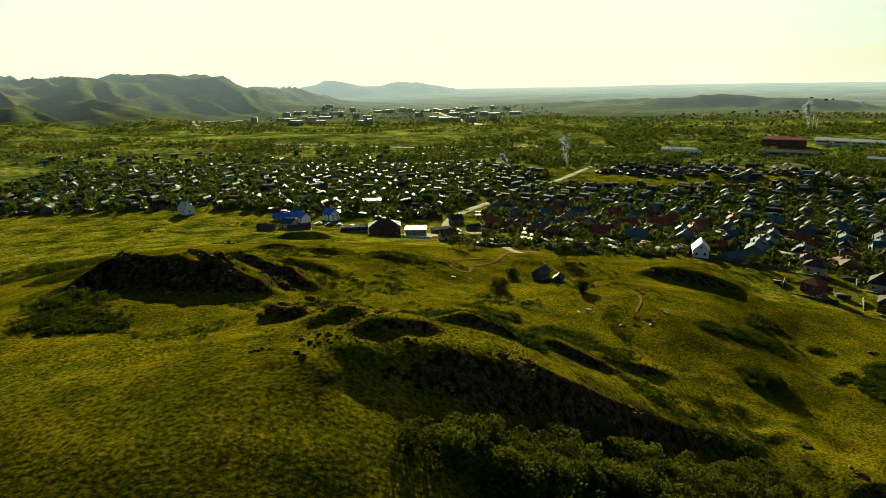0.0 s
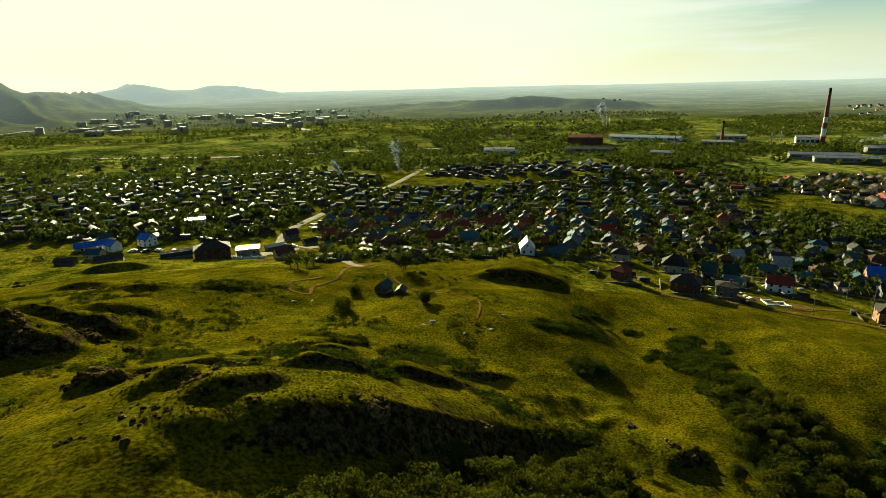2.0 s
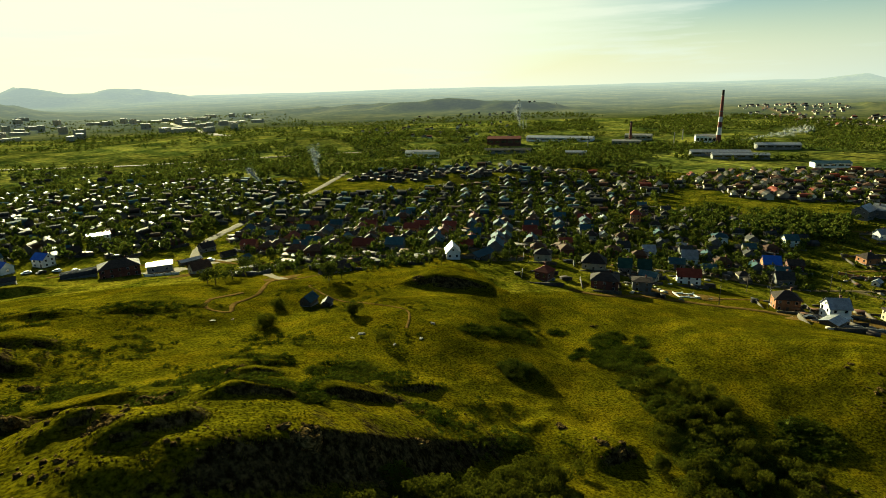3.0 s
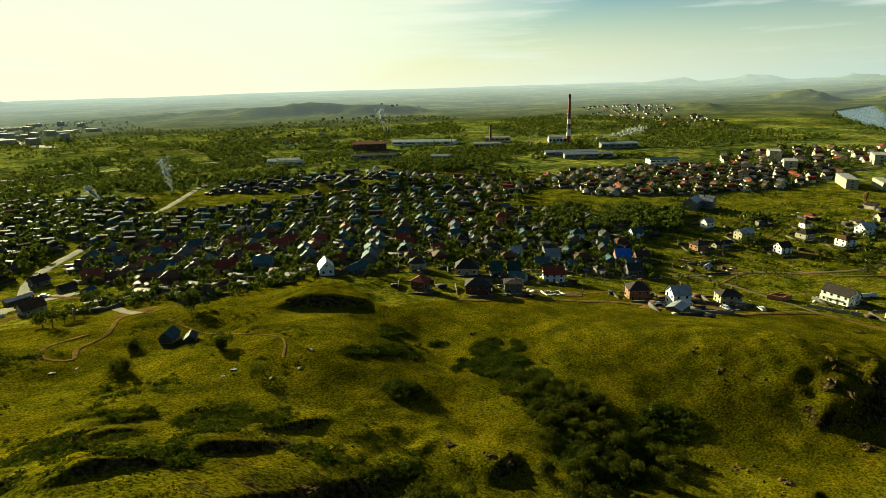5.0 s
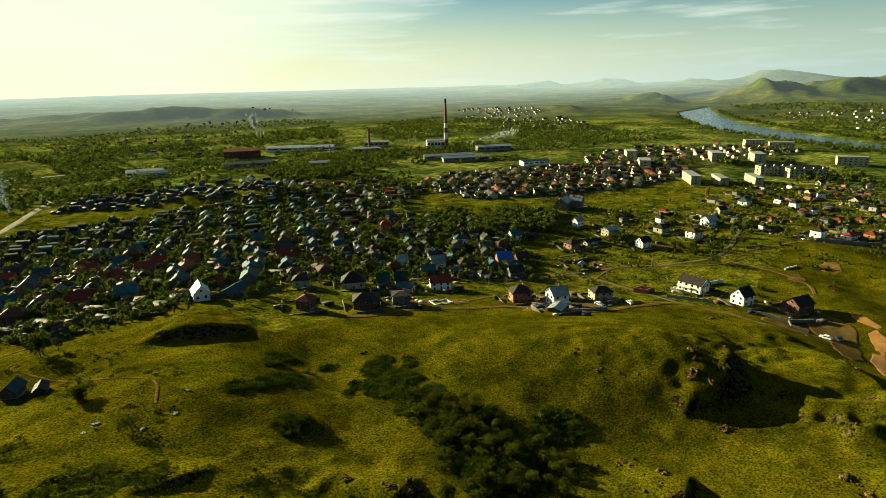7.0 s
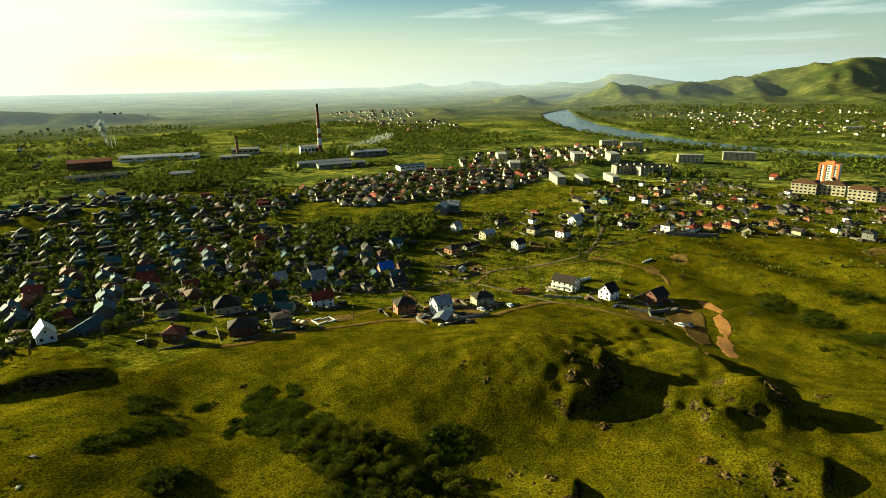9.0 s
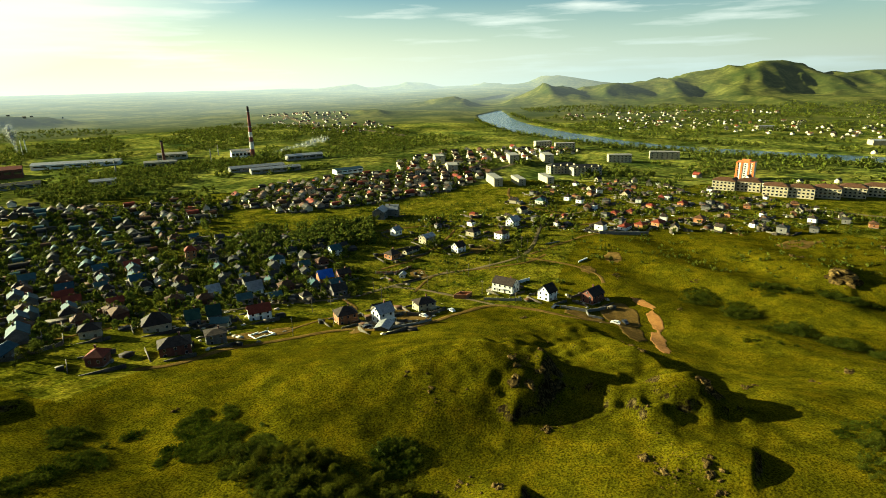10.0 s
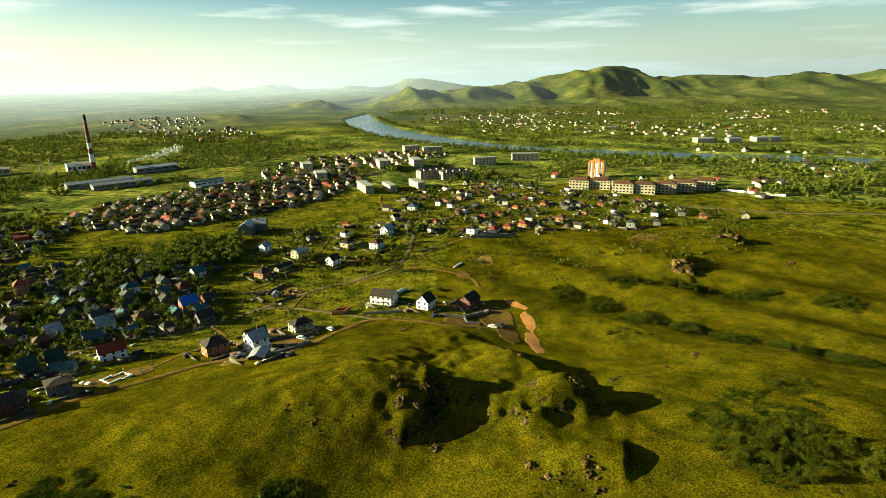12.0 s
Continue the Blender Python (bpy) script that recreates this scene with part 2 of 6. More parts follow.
CONCRETE = surface("concrete", (0.1033, 0.0999, 0.0886), (0.1697, 0.1624, 0.1476), 2.5, 0.3, 0.9, 0.25)
ORANGE = surface("orange facade panels", (0.4613, 0.0967, 0.0223), (0.5506, 0.1488, 0.0372), 5, 0.6, 0.7, 0.05)
CHIMRED = surface("red oxide chimney paint", (0.1135, 0.0255, 0.017), (0.1703, 0.0397, 0.0255), 4, 0.6, 0.8, 0.15)
STEEL = surface("grey painted steel", (0.0681, 0.0681, 0.0681), (0.1362, 0.1362, 0.1305), 1.5, 0.2, 0.5, 0.1, metal=0.4)

# ---------------------------------------------------------------- the lie of the land


def lattice(ix, iy, salt):
    """A repeatable random number in 0..1 for each lattice corner."""
    n = (ix.astype(np.int64) * 374761393 + iy.astype(np.int64) * 668265263 + salt * 974711) & 0x7FFFFFFF
    n = ((n ^ (n >> 13)) * 1274126177) & 0x7FFFFFFF
    return ((n ^ (n >> 16)) & 0xFFFF) / 65535.0


def waves(x, y, size, salt=0):
    """Smooth value noise, -1..1, with lumps of that size in metres."""
    u, v = np.asarray(x, float) / size, np.asarray(y, float) / size
    iu, iv = np.floor(u), np.floor(v)
    fu, fv = u - iu, v - iv
    fu, fv = fu * fu * (3 - 2 * fu), fv * fv * (3 - 2 * fv)
    a, b = lattice(iu, iv, salt), lattice(iu + 1, iv, salt)
    c, d = lattice(iu, iv + 1, salt), lattice(iu + 1, iv + 1, salt)
    return 2 * ((a + (b - a) * fu) * (1 - fv) + (c + (d - c) * fu) * fv) - 1


# broad swells of the hillside: x, y, height
SWELLS = (
    (0, 60, 22.2), (-70, 60, 21.3), (70, 60, -5.7), (140, 60, 6.3), (210, 60, 8.1), (0, 130, 6.9), (-70, 130, 7.3), (70, 130, 1.8), (140, 130, 1.9),
    (0, 200, 4.3), (-80, 200, 6.6), (70, -10, 2), (140, -10, 7.7), (210, -20, -6), (0, -10, 16), (90, 200, 10.3), (150, -90, 21.1), (-150, 150, 3.5),
    (270, 60, -3), (270, 130, -4.9), (340, 150, -1.4), (340, 60, 1.3), (340, -60, 1.7), (200, 130, 0.2), (270, -60, -1.8), (0, 300, -2.5),
    (100, 300, 3.5),
)
# smaller rises and hollows near by: x, y, height
RISES = (
    (0, 70, 7.4), (20, 50, -6.8), (40, 75, -5.5), (-25, 70, -4.0), (-10, 46, 4.5), (-30, 100, -7.4), (10, 100, -1.3), (40, 110, -1.7), (70, 100, -0.7),
    (60, 140, 7.2), (30, 160, -4.6), (90, 70, 1.7), (120, 50, -8.3), (115, 20, 1.3), (140, 75, 5.6), (165, 60, 5.8), (150, 10, 2), (180, 20, -9.6),
    (90, 130, -5.4), (125, 120, 2.1), (-5, 135, -3.5),
)
# knolls and crags with a long back and a steep shaded brow: x, y, length, depth, heading, height
RIDGE_CRAGS = (
    (18, 70, 30, 9, 25, 4.6), (-24, 83, 6, 4, 42, 2.2), (-14, 73, 6, 4, 40, 2.0), (-5, 67, 6, 4, 32, 2.0), (22, 88, 8, 3.5, 22, 2.0),
    (38, 102, 7, 3, 10, 1.6), (4, 79, 7, 3.5, 15, 2.0), (8, 107, 6, 3, 10, 1.4), (-18, 96, 12, 4, 10, 1.8),
)
MEADOW_CRAGS = (
    (-53, 114, 14, 8, 8, 7), (-38, 143, 9, 5, 10, 2.6), (-66, 258, 13, 6, 8, 3.4), (-17, 174, 7, 4, 0, 1.8), (-38, 174, 9, 3.5, 0, 1.6),
    (-62, 205, 9, 4, 5, 2), (-70, 112, 9, 5, 12, 4), (-42, 130, 10, 5, -6, 3), (10, 117, 9, 3.5, 6, 1.0),
)
EASTERN_CRAGS = (
    (161, 41, 18, 11, 8, 6.8), (82, 178, 15, 8, -25, 4.5), (190, 8, 34, 12, 33, 9.5), (350, -86, 26, 14, -14, 3.0), (106, 34, 6, 4, 10, 2.6),
    (415, -132, 30, 14, -5, 3.4), (131, -12, 8, 5, -10, 2.6), (236, -98, 40, 16, -20, 1.0), (290, -72, 50, 16, -16, 0.8), (66, 74, 6, 5, 20, 2.6),
    (166, -3, 10, 8, 25, 4.5),
)
KNOLLS = RIDGE_CRAGS + MEADOW_CRAGS + EASTERN_CRAGS
# the ranges far off: bearing from north, distance, reach along, reach across, height
NORTHERN_RANGES = (
    (-50, 2400, 900, 800, 116), (-40, 2400, 700, 800, 118), (-31, 2450, 500, 750, 116), (-24, 2500, 420, 600, 122), (-18, 2700, 360, 450, 100),
    (-10, 4300, 520, 400, 112), (-3, 4400, 500, 350, 92), (52, 4700, 400, 220, 70), (59, 4650, 360, 220, 78), (25, 2100, 300, 90, 36),
    (16, 2250, 300, 90, 30), (33, 2050, 160, 80, 32), (30, 560, 70, 36, 11), (61, 1900, 200, 120, 16),
)
EASTERN_RANGES = (
    (66, 4650, 400, 220, 88), (72, 4700, 400, 220, 86), (80, 4700, 500, 250, 104), (94, 3200, 330, 500, 118), (98.5, 3250, 330, 500, 126),
    (89, 3000, 260, 330, 84), (85, 2750, 200, 260, 72), (79, 2600, 190, 230, 76), (74, 2450, 130, 150, 56), (69, 2500, 120, 130, 42),
    (97, 2350, 500, 260, 30), (106, 2500, 380, 240, 34), (106, 3500, 600, 500, 112), (113, 3500, 500, 500, 94), (121, 4000, 600, 600, 104),
    (133, 4000, 1200, 800, 108),
)
RANGES = NORTHERN_RANGES + EASTERN_RANGES


def hill(x, y, cx, cy, along, across, heading):
    c, s = math.cos(radians(heading)), math.sin(radians(heading))
    u, v = (x - cx) * c + (y - cy) * s, -(x - cx) * s + (y - cy) * c
    return u / along, v / across


def height(x, y):
    """The ground's height in metres at x, y (numbers or arrays)."""
    x, y = np.asarray(x, float), np.asarray(y, float)
    far = np.hypot(x, y)
    z = np.full(x.shape, -9.0)
    swells = [(cx, cy, 62, up) for cx, cy, up in SWELLS] + [(cx, cy, 26, up) for cx, cy, up in RISES] + [(-250, 250, 226, 19.7)]
    for cx, cy, reach, up in swells:
        z = z + up * np.exp(-((x - cx) ** 2 + (y - cy) ** 2) / (2.0 * reach * reach))
    for cx, cy, along, across, heading, up in KNOLLS:
        u, v = hill(x, y, cx, cy, along, across, heading)
        v = np.where(v < 0, v * 2.4, v * 0.34)
        q = (u * u + v * v) * (1 + 0.30 * waves(x + y, y - x, 14.0, 12) + 0.16 * waves(x, y, 3.1, 13))
        z = z + up * np.exp(-np.maximum(q, 0) ** 1.3) * (1 + 0.07 * waves(x, y, 3.7, 14))
    wild = np.clip(1.15 - np.clip((far - 150) / 130, 0, 1), 0.12, 1) * np.clip((4000 - far) / 2000, 0.2, 1)
    pasture = np.clip((x - 185) / 40, 0, 1) * np.clip((70 - y) / 60, 0, 1) * np.clip((440 - x) / 80, 0, 1)
    across_folds = 0.753 * x - 0.659 * y + 7 * waves(x, y, 60, 17)
    z = z - 1.9 * pasture * np.cos((across_folds - 237) * 2 * np.pi / 60)
    wild = wild * (1 - 0.55 * pasture)
    bx, by = x + 13 * waves(x, y, 47, 15), y + 13 * waves(y, x, 53, 16)
    z = z + wild * (1.1 * waves(bx, by, 36, 1) + 0.7 * waves(bx + by, by - bx, 27, 2) + 0.36 * waves(bx + 2 * by, by - 2 * bx, 19, 3) + 0.10 * waves(bx + by, by - bx, 5.2, 4))
    z = z + np.clip((far - 300) / 500, 0, 1) * 5 * waves(x, y, 260, 5)
    rise = np.clip((far - 1700) / 3200, 0, 1)
    z = z + 52 * rise * rise
    bearing = np.degrees(np.arctan2(x, y))
    top = np.zeros(x.shape)
    spur = np.radians(bearing) * 3000 + 0.32 * far + 110 * waves(x, y, 420, 6)
    ravine = np.minimum(0.9 * np.abs(waves(spur, 0.25 * far, 230, 7)) + 0.4 * np.abs(waves(spur, 0.6 * far, 95, 8)), 1)
    for b, dist, along, across, up in RANGES:
        turn = (bearing - b + 180) % 360 - 180
        u, v = np.radians(turn) * dist / along, (far - dist) / across
        lift = up * np.exp(-(u * u + v * v))
        top = np.maximum(top, lift) + 0.12 * np.minimum(top, lift)
    z = np.maximum(z, np.minimum(z, 0) + top * (1.18 - 0.9 * ravine * np.clip(1.25 - top / 190, 0.66, 1)))
    flat = np.exp(-((x - river_line(y)) / (170 + np.clip(y, 0, 500) * 0.35)) ** 4) * (np.abs(y - 0) < 900)
    z = z + (-9.0 - z) * flat - river(x, y) * 6
    return z


def river_line(y):
    """The river's middle, as x over y."""
    y = np.asarray(y, float)
    return 975 + 0.34 * y + 0.0024 * np.where(y > 0, y * y, 0) + 14 * np.sin(y / 90.0)


def river(x, y):
    """1 in the river's bed, 0 on dry ground."""
    x, y = np.asarray(x, float), np.asarray(y, float)
    half = 38 + 9 * waves(x, y, 200, 9) + np.clip(y, 0, 470) * (0.15 + 0.00016 * np.clip(y, 0, 470))
    return np.clip((half - np.abs(x - river_line(y))) / 22, 0, 1) * (y < 540) * (y > -1500)

# ---------------------------------------------------------------- mesh tools


class Shape:
    """Collects corners and faces for one mesh."""

    def __init__(self):
        self.verts, self.faces, self.slots = [], [], []

    def add(self, verts, faces, slot=0):
        base = len(self.verts)
        self.verts += [tuple(v) for v in verts]
        self.faces += [tuple(base + i for i in f) for f in faces]
        self.slots += [slot] * len(faces)
        return self

    def box(self, x0, y0, z0, x1, y1, z1, slot=0, m=None):
        v = [Vector(p) for p in ((x0, y0, z0), (x1, y0, z0), (x1, y1, z0), (x0, y1, z0), (x0, y0, z1), (x1, y0, z1), (x1, y1, z1), (x0, y1, z1))]
        if m is not None:
            v = [m @ p for p in v]
        return self.add(v, ((3, 2, 1, 0), (4, 5, 6, 7), (0, 1, 5, 4), (1, 2, 6, 5), (2, 3, 7, 6), (3, 0, 4, 7)), slot)

    def tube(self, rings, sides=12, slot=0, cap=True):
        """rings: (x, y, z, radius) from the foot to the top."""
        v, f = [], []
        for x, y, z, r in rings:
            v += [(x + r * math.cos(2 * math.pi * i / sides), y + r * math.sin(2 * math.pi * i / sides), z) for i in range(sides)]
        for j in range(len(rings) - 1):
            a, b = j * sides, (j + 1) * sides
            f += [(a + i, a + (i + 1) % sides, b + (i + 1) % sides, b + i) for i in range(sides)]
        if cap:
            f += [tuple(range(len(v) - sides, len(v)))]
        return self.add(v, f, slot)

    def mesh(self, name, mats, smooth=False):
        me = bpy.data.meshes.new(name)
        me.from_pydata(self.verts, [], self.faces)
        for m in mats if isinstance(mats, (list, tuple)) else (mats,):
            me.materials.append(m)
        if len(set(self.slots)) > 1:
            me.polygons.foreach_set("material_index", self.slots)
        if smooth:
            me.polygons.foreach_set("use_smooth", [True] * len(me.polygons))
        return me


def part(name, shape, mats, parent=None, label="", smooth=False):
    """Links a shape, or a mesh that is already there, as one mesh object under a thing or a part."""
    me = shape if isinstance(shape, bpy.types.Mesh) else shape.mesh(name, mats, smooth)
    ob = new(name, me)
    if parent is not None:
        ob.parent = parent
    if label:
        tagged(ob, label)
    return ob


def ground_at(x, y):
    return float(height(np.array([x]), np.array([y]))[0])


def stand(x, y, turn=0.0, sink=0.0, size=1.0):
    """The pose of a thing that stands on the ground at x, y."""
    return pose(x, y, ground_at(x, y) - sink, 0, 0, turn) @ Matrix.Diagonal((size, size, size, 1))


def grid_mesh(name, xs, ys, zs, mats, slots=None, closed=False):
    """A sheet from arrays of corners, rows by columns."""
    rows, cols = xs.shape
    me = bpy.data.meshes.new(name)
    i = np.arange(rows * cols).reshape(rows, cols)
    if closed:
        i = np.concatenate([i, i[:, :1]], 1)
    q = np.stack([i[:-1, :-1], i[:-1, 1:], i[1:, 1:], i[1:, :-1]], -1).reshape(-1, 4)
    me.vertices.add(rows * cols)
    me.vertices.foreach_set("co", np.stack([xs, ys, zs], -1).astype(np.float32).ravel())
    me.loops.add(q.size)
    me.loops.foreach_set("vertex_index", q.astype(np.int32).ravel())
    me.polygons.add(len(q))
    me.polygons.foreach_set("loop_start", np.arange(0, q.size, 4, dtype=np.int32))
    for m in mats:
        me.materials.append(m)
    me.update(calc_edges=True)
    if slots is not None:
        me.polygons.foreach_set("material_index", slots.astype(np.int32).ravel())
    me.polygons.foreach_set("use_smooth", np.ones(len(q), dtype=bool))
    return me


def scatter_mesh(name, corners, faces, places, mats, smooth=False):
    """Many copies of one small shape in a single mesh. places: rows of x, y, z, turn, size, tall."""
    c, p = np.array(corners, float), np.array(places, float)
    ct, st = np.cos(p[:, 3])[:, None], np.sin(p[:, 3])[:, None]
    x = (c[None, :, 0] * ct - c[None, :, 1] * st) * p[:, 4:5] + p[:, 0:1]
    y = (c[None, :, 0] * st + c[None, :, 1] * ct) * p[:, 4:5] + p[:, 1:2]
    z = c[None, :, 2] * p[:, 5:6] + p[:, 2:3]
    v = np.stack([x, y, z], -1).reshape(-1, 3)
    sizes = np.array([len(f) for f in faces])
    flat = np.concatenate([np.array(f) for f in faces])
    loops = (flat[None] + np.arange(len(p))[:, None] * len(c)).ravel()
    totals = np.tile(sizes, len(p))
    me = bpy.data.meshes.new(name)
    me.vertices.add(len(v))
    me.vertices.foreach_set("co", v.astype(np.float32).ravel())
    me.loops.add(len(loops))
    me.loops.foreach_set("vertex_index", loops.astype(np.int32))
    me.polygons.add(len(totals))
    me.polygons.foreach_set("loop_start", np.concatenate([[0], np.cumsum(totals)[:-1]]).astype(np.int32))
    for m in mats if isinstance(mats, (list, tuple)) else (mats,):
        me.materials.append(m)
    me.update(calc_edges=True)
    if smooth:
        me.polygons.foreach_set("use_smooth", np.ones(len(totals), dtype=bool))
    return me

# ---------------------------------------------------------------- ground, river, roads
bearings = np.radians(np.concatenate([np.arange(-46, 128, 0.24), np.arange(128, 314, 3.0)]))
radii = np.concatenate([np.arange(0, 30, 5), np.arange(30, 130, 0.8), np.arange(130, 320, 1.5), np.geomspace(320, 4950, 190)])
gb, gr = np.meshgrid(bearings, radii)
gx, gy = gr * np.sin(gb), gr * np.cos(gb)
gz = height(gx, gy)
cx, cy = (gx[:-1] + gx[1:]) / 2, (gy[:-1] + gy[1:]) / 2
cx, cy = np.concatenate([cx, cx[:, :1]], 1)[:, :-1], np.concatenate([cy, cy[:, :1]], 1)[:, :-1]
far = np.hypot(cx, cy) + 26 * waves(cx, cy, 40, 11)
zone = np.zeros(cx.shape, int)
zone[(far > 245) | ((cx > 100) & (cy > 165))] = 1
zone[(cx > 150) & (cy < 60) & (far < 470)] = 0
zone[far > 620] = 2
split = int(np.searchsorted(radii, 1450))
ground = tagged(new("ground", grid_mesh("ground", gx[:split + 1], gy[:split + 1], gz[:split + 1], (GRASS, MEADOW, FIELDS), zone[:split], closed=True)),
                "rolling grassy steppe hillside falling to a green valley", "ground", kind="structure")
# distant haze is painted as emission, stronger with distance and towards the sunward north
HAZE_GLOW = surface("far plain with haze as glow", (0.0224, 0.0318, 0.0073), (0.0774, 0.0774, 0.0189), 160, 22, 0.9, 0.08, third=(0.0397, 0.0465, 0.0102), spec=0.0)
hn, hl = HAZE_GLOW.node_tree.nodes, HAZE_GLOW.node_tree.links
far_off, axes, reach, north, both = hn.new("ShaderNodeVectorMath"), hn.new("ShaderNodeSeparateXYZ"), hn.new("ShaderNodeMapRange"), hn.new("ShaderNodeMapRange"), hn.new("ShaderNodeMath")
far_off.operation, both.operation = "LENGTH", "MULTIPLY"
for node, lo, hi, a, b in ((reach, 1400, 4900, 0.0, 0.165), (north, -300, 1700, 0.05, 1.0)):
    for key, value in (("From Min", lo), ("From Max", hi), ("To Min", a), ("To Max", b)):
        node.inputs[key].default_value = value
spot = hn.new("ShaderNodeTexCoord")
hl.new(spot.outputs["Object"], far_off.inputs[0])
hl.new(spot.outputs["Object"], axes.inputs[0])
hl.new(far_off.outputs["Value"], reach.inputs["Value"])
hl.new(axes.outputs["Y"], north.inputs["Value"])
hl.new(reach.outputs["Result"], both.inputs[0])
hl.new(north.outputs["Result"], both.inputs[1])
# tint of the painted haze that the far land gives off
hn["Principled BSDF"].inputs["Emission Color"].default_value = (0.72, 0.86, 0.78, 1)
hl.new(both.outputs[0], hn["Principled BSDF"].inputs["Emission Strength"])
tagged(new("backdrop", grid_mesh("backdrop", gx[split:], gy[split:], gz[split:], (HAZE_GLOW,), closed=True)),
       "far plain and green ranges along the horizon, haze painted as glow", "backdrop", kind="structure")

wy = np.linspace(-1400, 560, 90)
wo = np.linspace(-1, 1, 9)
wyy, woo = np.meshgrid(wy, wo)
wide = 1.15 * (60 + np.clip(wyy, 0, 470) * (0.15 + 0.00016 * np.clip(wyy, 0, 470)))
water = tagged(new("water", grid_mesh("water", river_line(wyy) + woo * wide, wyy, np.full(wyy.shape, -10.6), (WATER,))),
               "calm blue-grey river winding through the valley", "river", kind="structure")

# ---------------------------------------------------------------- kinds of things


def crown_shape(rng, leaves, rx, ry, rz, leaf, lumps=7, foot=0.0, tight=0.65):
    """A crown: many small leaf sprays in overlapping lumps, with gaps between them."""
    s = Shape()
    centres = []
    for _ in range(lumps):
        a, q = rng.uniform(0, 6.283), rng.uniform(0.2, 0.75)
        centres.append((math.cos(a) * q * rx, math.sin(a) * q * ry, rz * (1 + rng.uniform(-0.55, 0.7)), rng.uniform(0.35, 0.62)))
    for _ in range(leaves):
        x0, y0, z0, r = rng.choice(centres)
        d = Vector((rng.gauss(0, 1), rng.gauss(0, 1), rng.gauss(0, 1))).normalized() * r * rng.uniform(tight, 1.06)
        p = Vector((x0 + d.x * rx, y0 + d.y * ry, max(0.05 * rz, z0 + d.z * rz) + foot))
        u = Vector((rng.uniform(-1, 1), rng.uniform(-1, 1), rng.uniform(-0.7, 0.7))).normalized() * leaf * rng.uniform(0.6, 1.3)
        w = u.cross(Vector((rng.uniform(-1, 1), rng.uniform(-1, 1), rng.uniform(-1, 1)))).normalized() * leaf * rng.uniform(0.35, 0.8)
        s.add((p - u, p + w * 0.8, p + u, p - w), ((0, 1, 2, 3),))
    return s


def trunk_shape(rng, tall, thick):
    s = Shape().tube([(0, 0, -0.3, thick * 1.3), (0.02, 0, tall * 0.3, thick), (0.06, 0.04, tall, thick * 0.5)], 7)
    for i in range(4):
        a, z0 = rng.uniform(0, 6.28), tall * rng.uniform(0.55, 0.95)
        s.tube([(0, 0, z0, thick * 0.5), (math.cos(a) * tall * 0.22, math.sin(a) * tall * 0.22, z0 + tall * 0.25, thick * 0.3),
                (math.cos(a) * tall * 0.4, math.sin(a) * tall * 0.4, z0 + tall * 0.55, thick * 0.12)], 5)
    return s


def make_tree(kind, seed):
    rng = random.Random(seed)
    tall, wide, label = {
        "round": (7.0, 2.9, "leafy green garden tree with a broad uneven crown"),
        "poplar": (11.0, 1.5, "tall narrow green poplar beside the houses"),
        "spreading": (6.0, 3.6, "low spreading green willow among the gardens"),
    }[kind]
    tree = tagged(new("tree"), label, "tree", "trees of the valley")
    part("trunk", trunk_shape(rng, tall * 0.45, 0.16), BARK, tree)
    part("crown", crown_shape(rng, 520, wide, wide, tall * 0.42, 0.36, 10, tall * 0.16, 0.75), LEAVES, tree)
    return tree


def rock_shape(rng, sharp=0.5):
    """One weathered block: a rounded stone, split along bedding planes."""
    bm = bmesh.new()
    bmesh.ops.create_icosphere(bm, subdivisions=3, radius=1.0)
    shift = Vector((rng.uniform(0, 50), rng.uniform(0, 50), rng.uniform(0, 50)))
    for v in bm.verts:
        lump = noise.noise(v.co * 1.1 + shift) * 0.55 + noise.noise(v.co * 2.9 + shift) * 0.34 + noise.noise(v.co * 6.5 + shift) * 0.2
        step = round((v.co.z + 0.3 * v.co.x) * 3) / 3 - (v.co.z + 0.3 * v.co.x)
        v.co *= 1 + sharp * lump
        v.co.z = v.co.z * 0.72 + step * 0.25
    s = Shape().add([v.co.copy() for v in bm.verts], [[v.index for v in f.verts] for f in bm.faces])
    bm.free()
    return s


ROCKS = [rock_shape(random.Random(60 + i), 0.75).mesh("rock", ROCK) for i in range(8)]


def outcrop(x, y, wide, tall, blocks, seed, heading=0.0, label="broken brown rock outcrop in the hillside grass"):
    """A crag of several blocks that lean on one another."""
    rng = random.Random(seed)
    crag = tagged(new("rock_outcrop"), label, "rock", "outcrops on the hillside")
    crag.matrix_world = stand(x, y, heading)
    c, si = math.cos(radians(heading)), math.sin(radians(heading))
    for i in range(blocks):
        u = rng.uniform(-1, 1) * wide * 0.5 if blocks > 1 else 0
        v = rng.gauss(0, 0.17) * wide if blocks > 1 else 0
        edge = 1 - 0.55 * abs(u) / (wide * 0.5 + 0.01)
        r = tall * rng.uniform(0.32, 0.75) * edge
        wx, wy = x + u * c - v * si, y + u * si + v * c
        b = part("rock", ROCKS[rng.randrange(len(ROCKS))], None, crag)
        b.matrix_basis = pose(u, v, ground_at(wx, wy) - ground_at(x, y) - r * 0.12, rng.uniform(-20, 20), rng.uniform(-20, 20), rng.uniform(0, 360)) @ Matrix.Diagonal((r * rng.uniform(1.0, 1.8), r * rng.uniform(0.8, 1.2), r * rng.uniform(0.8, 1.15), 1))
    return crag


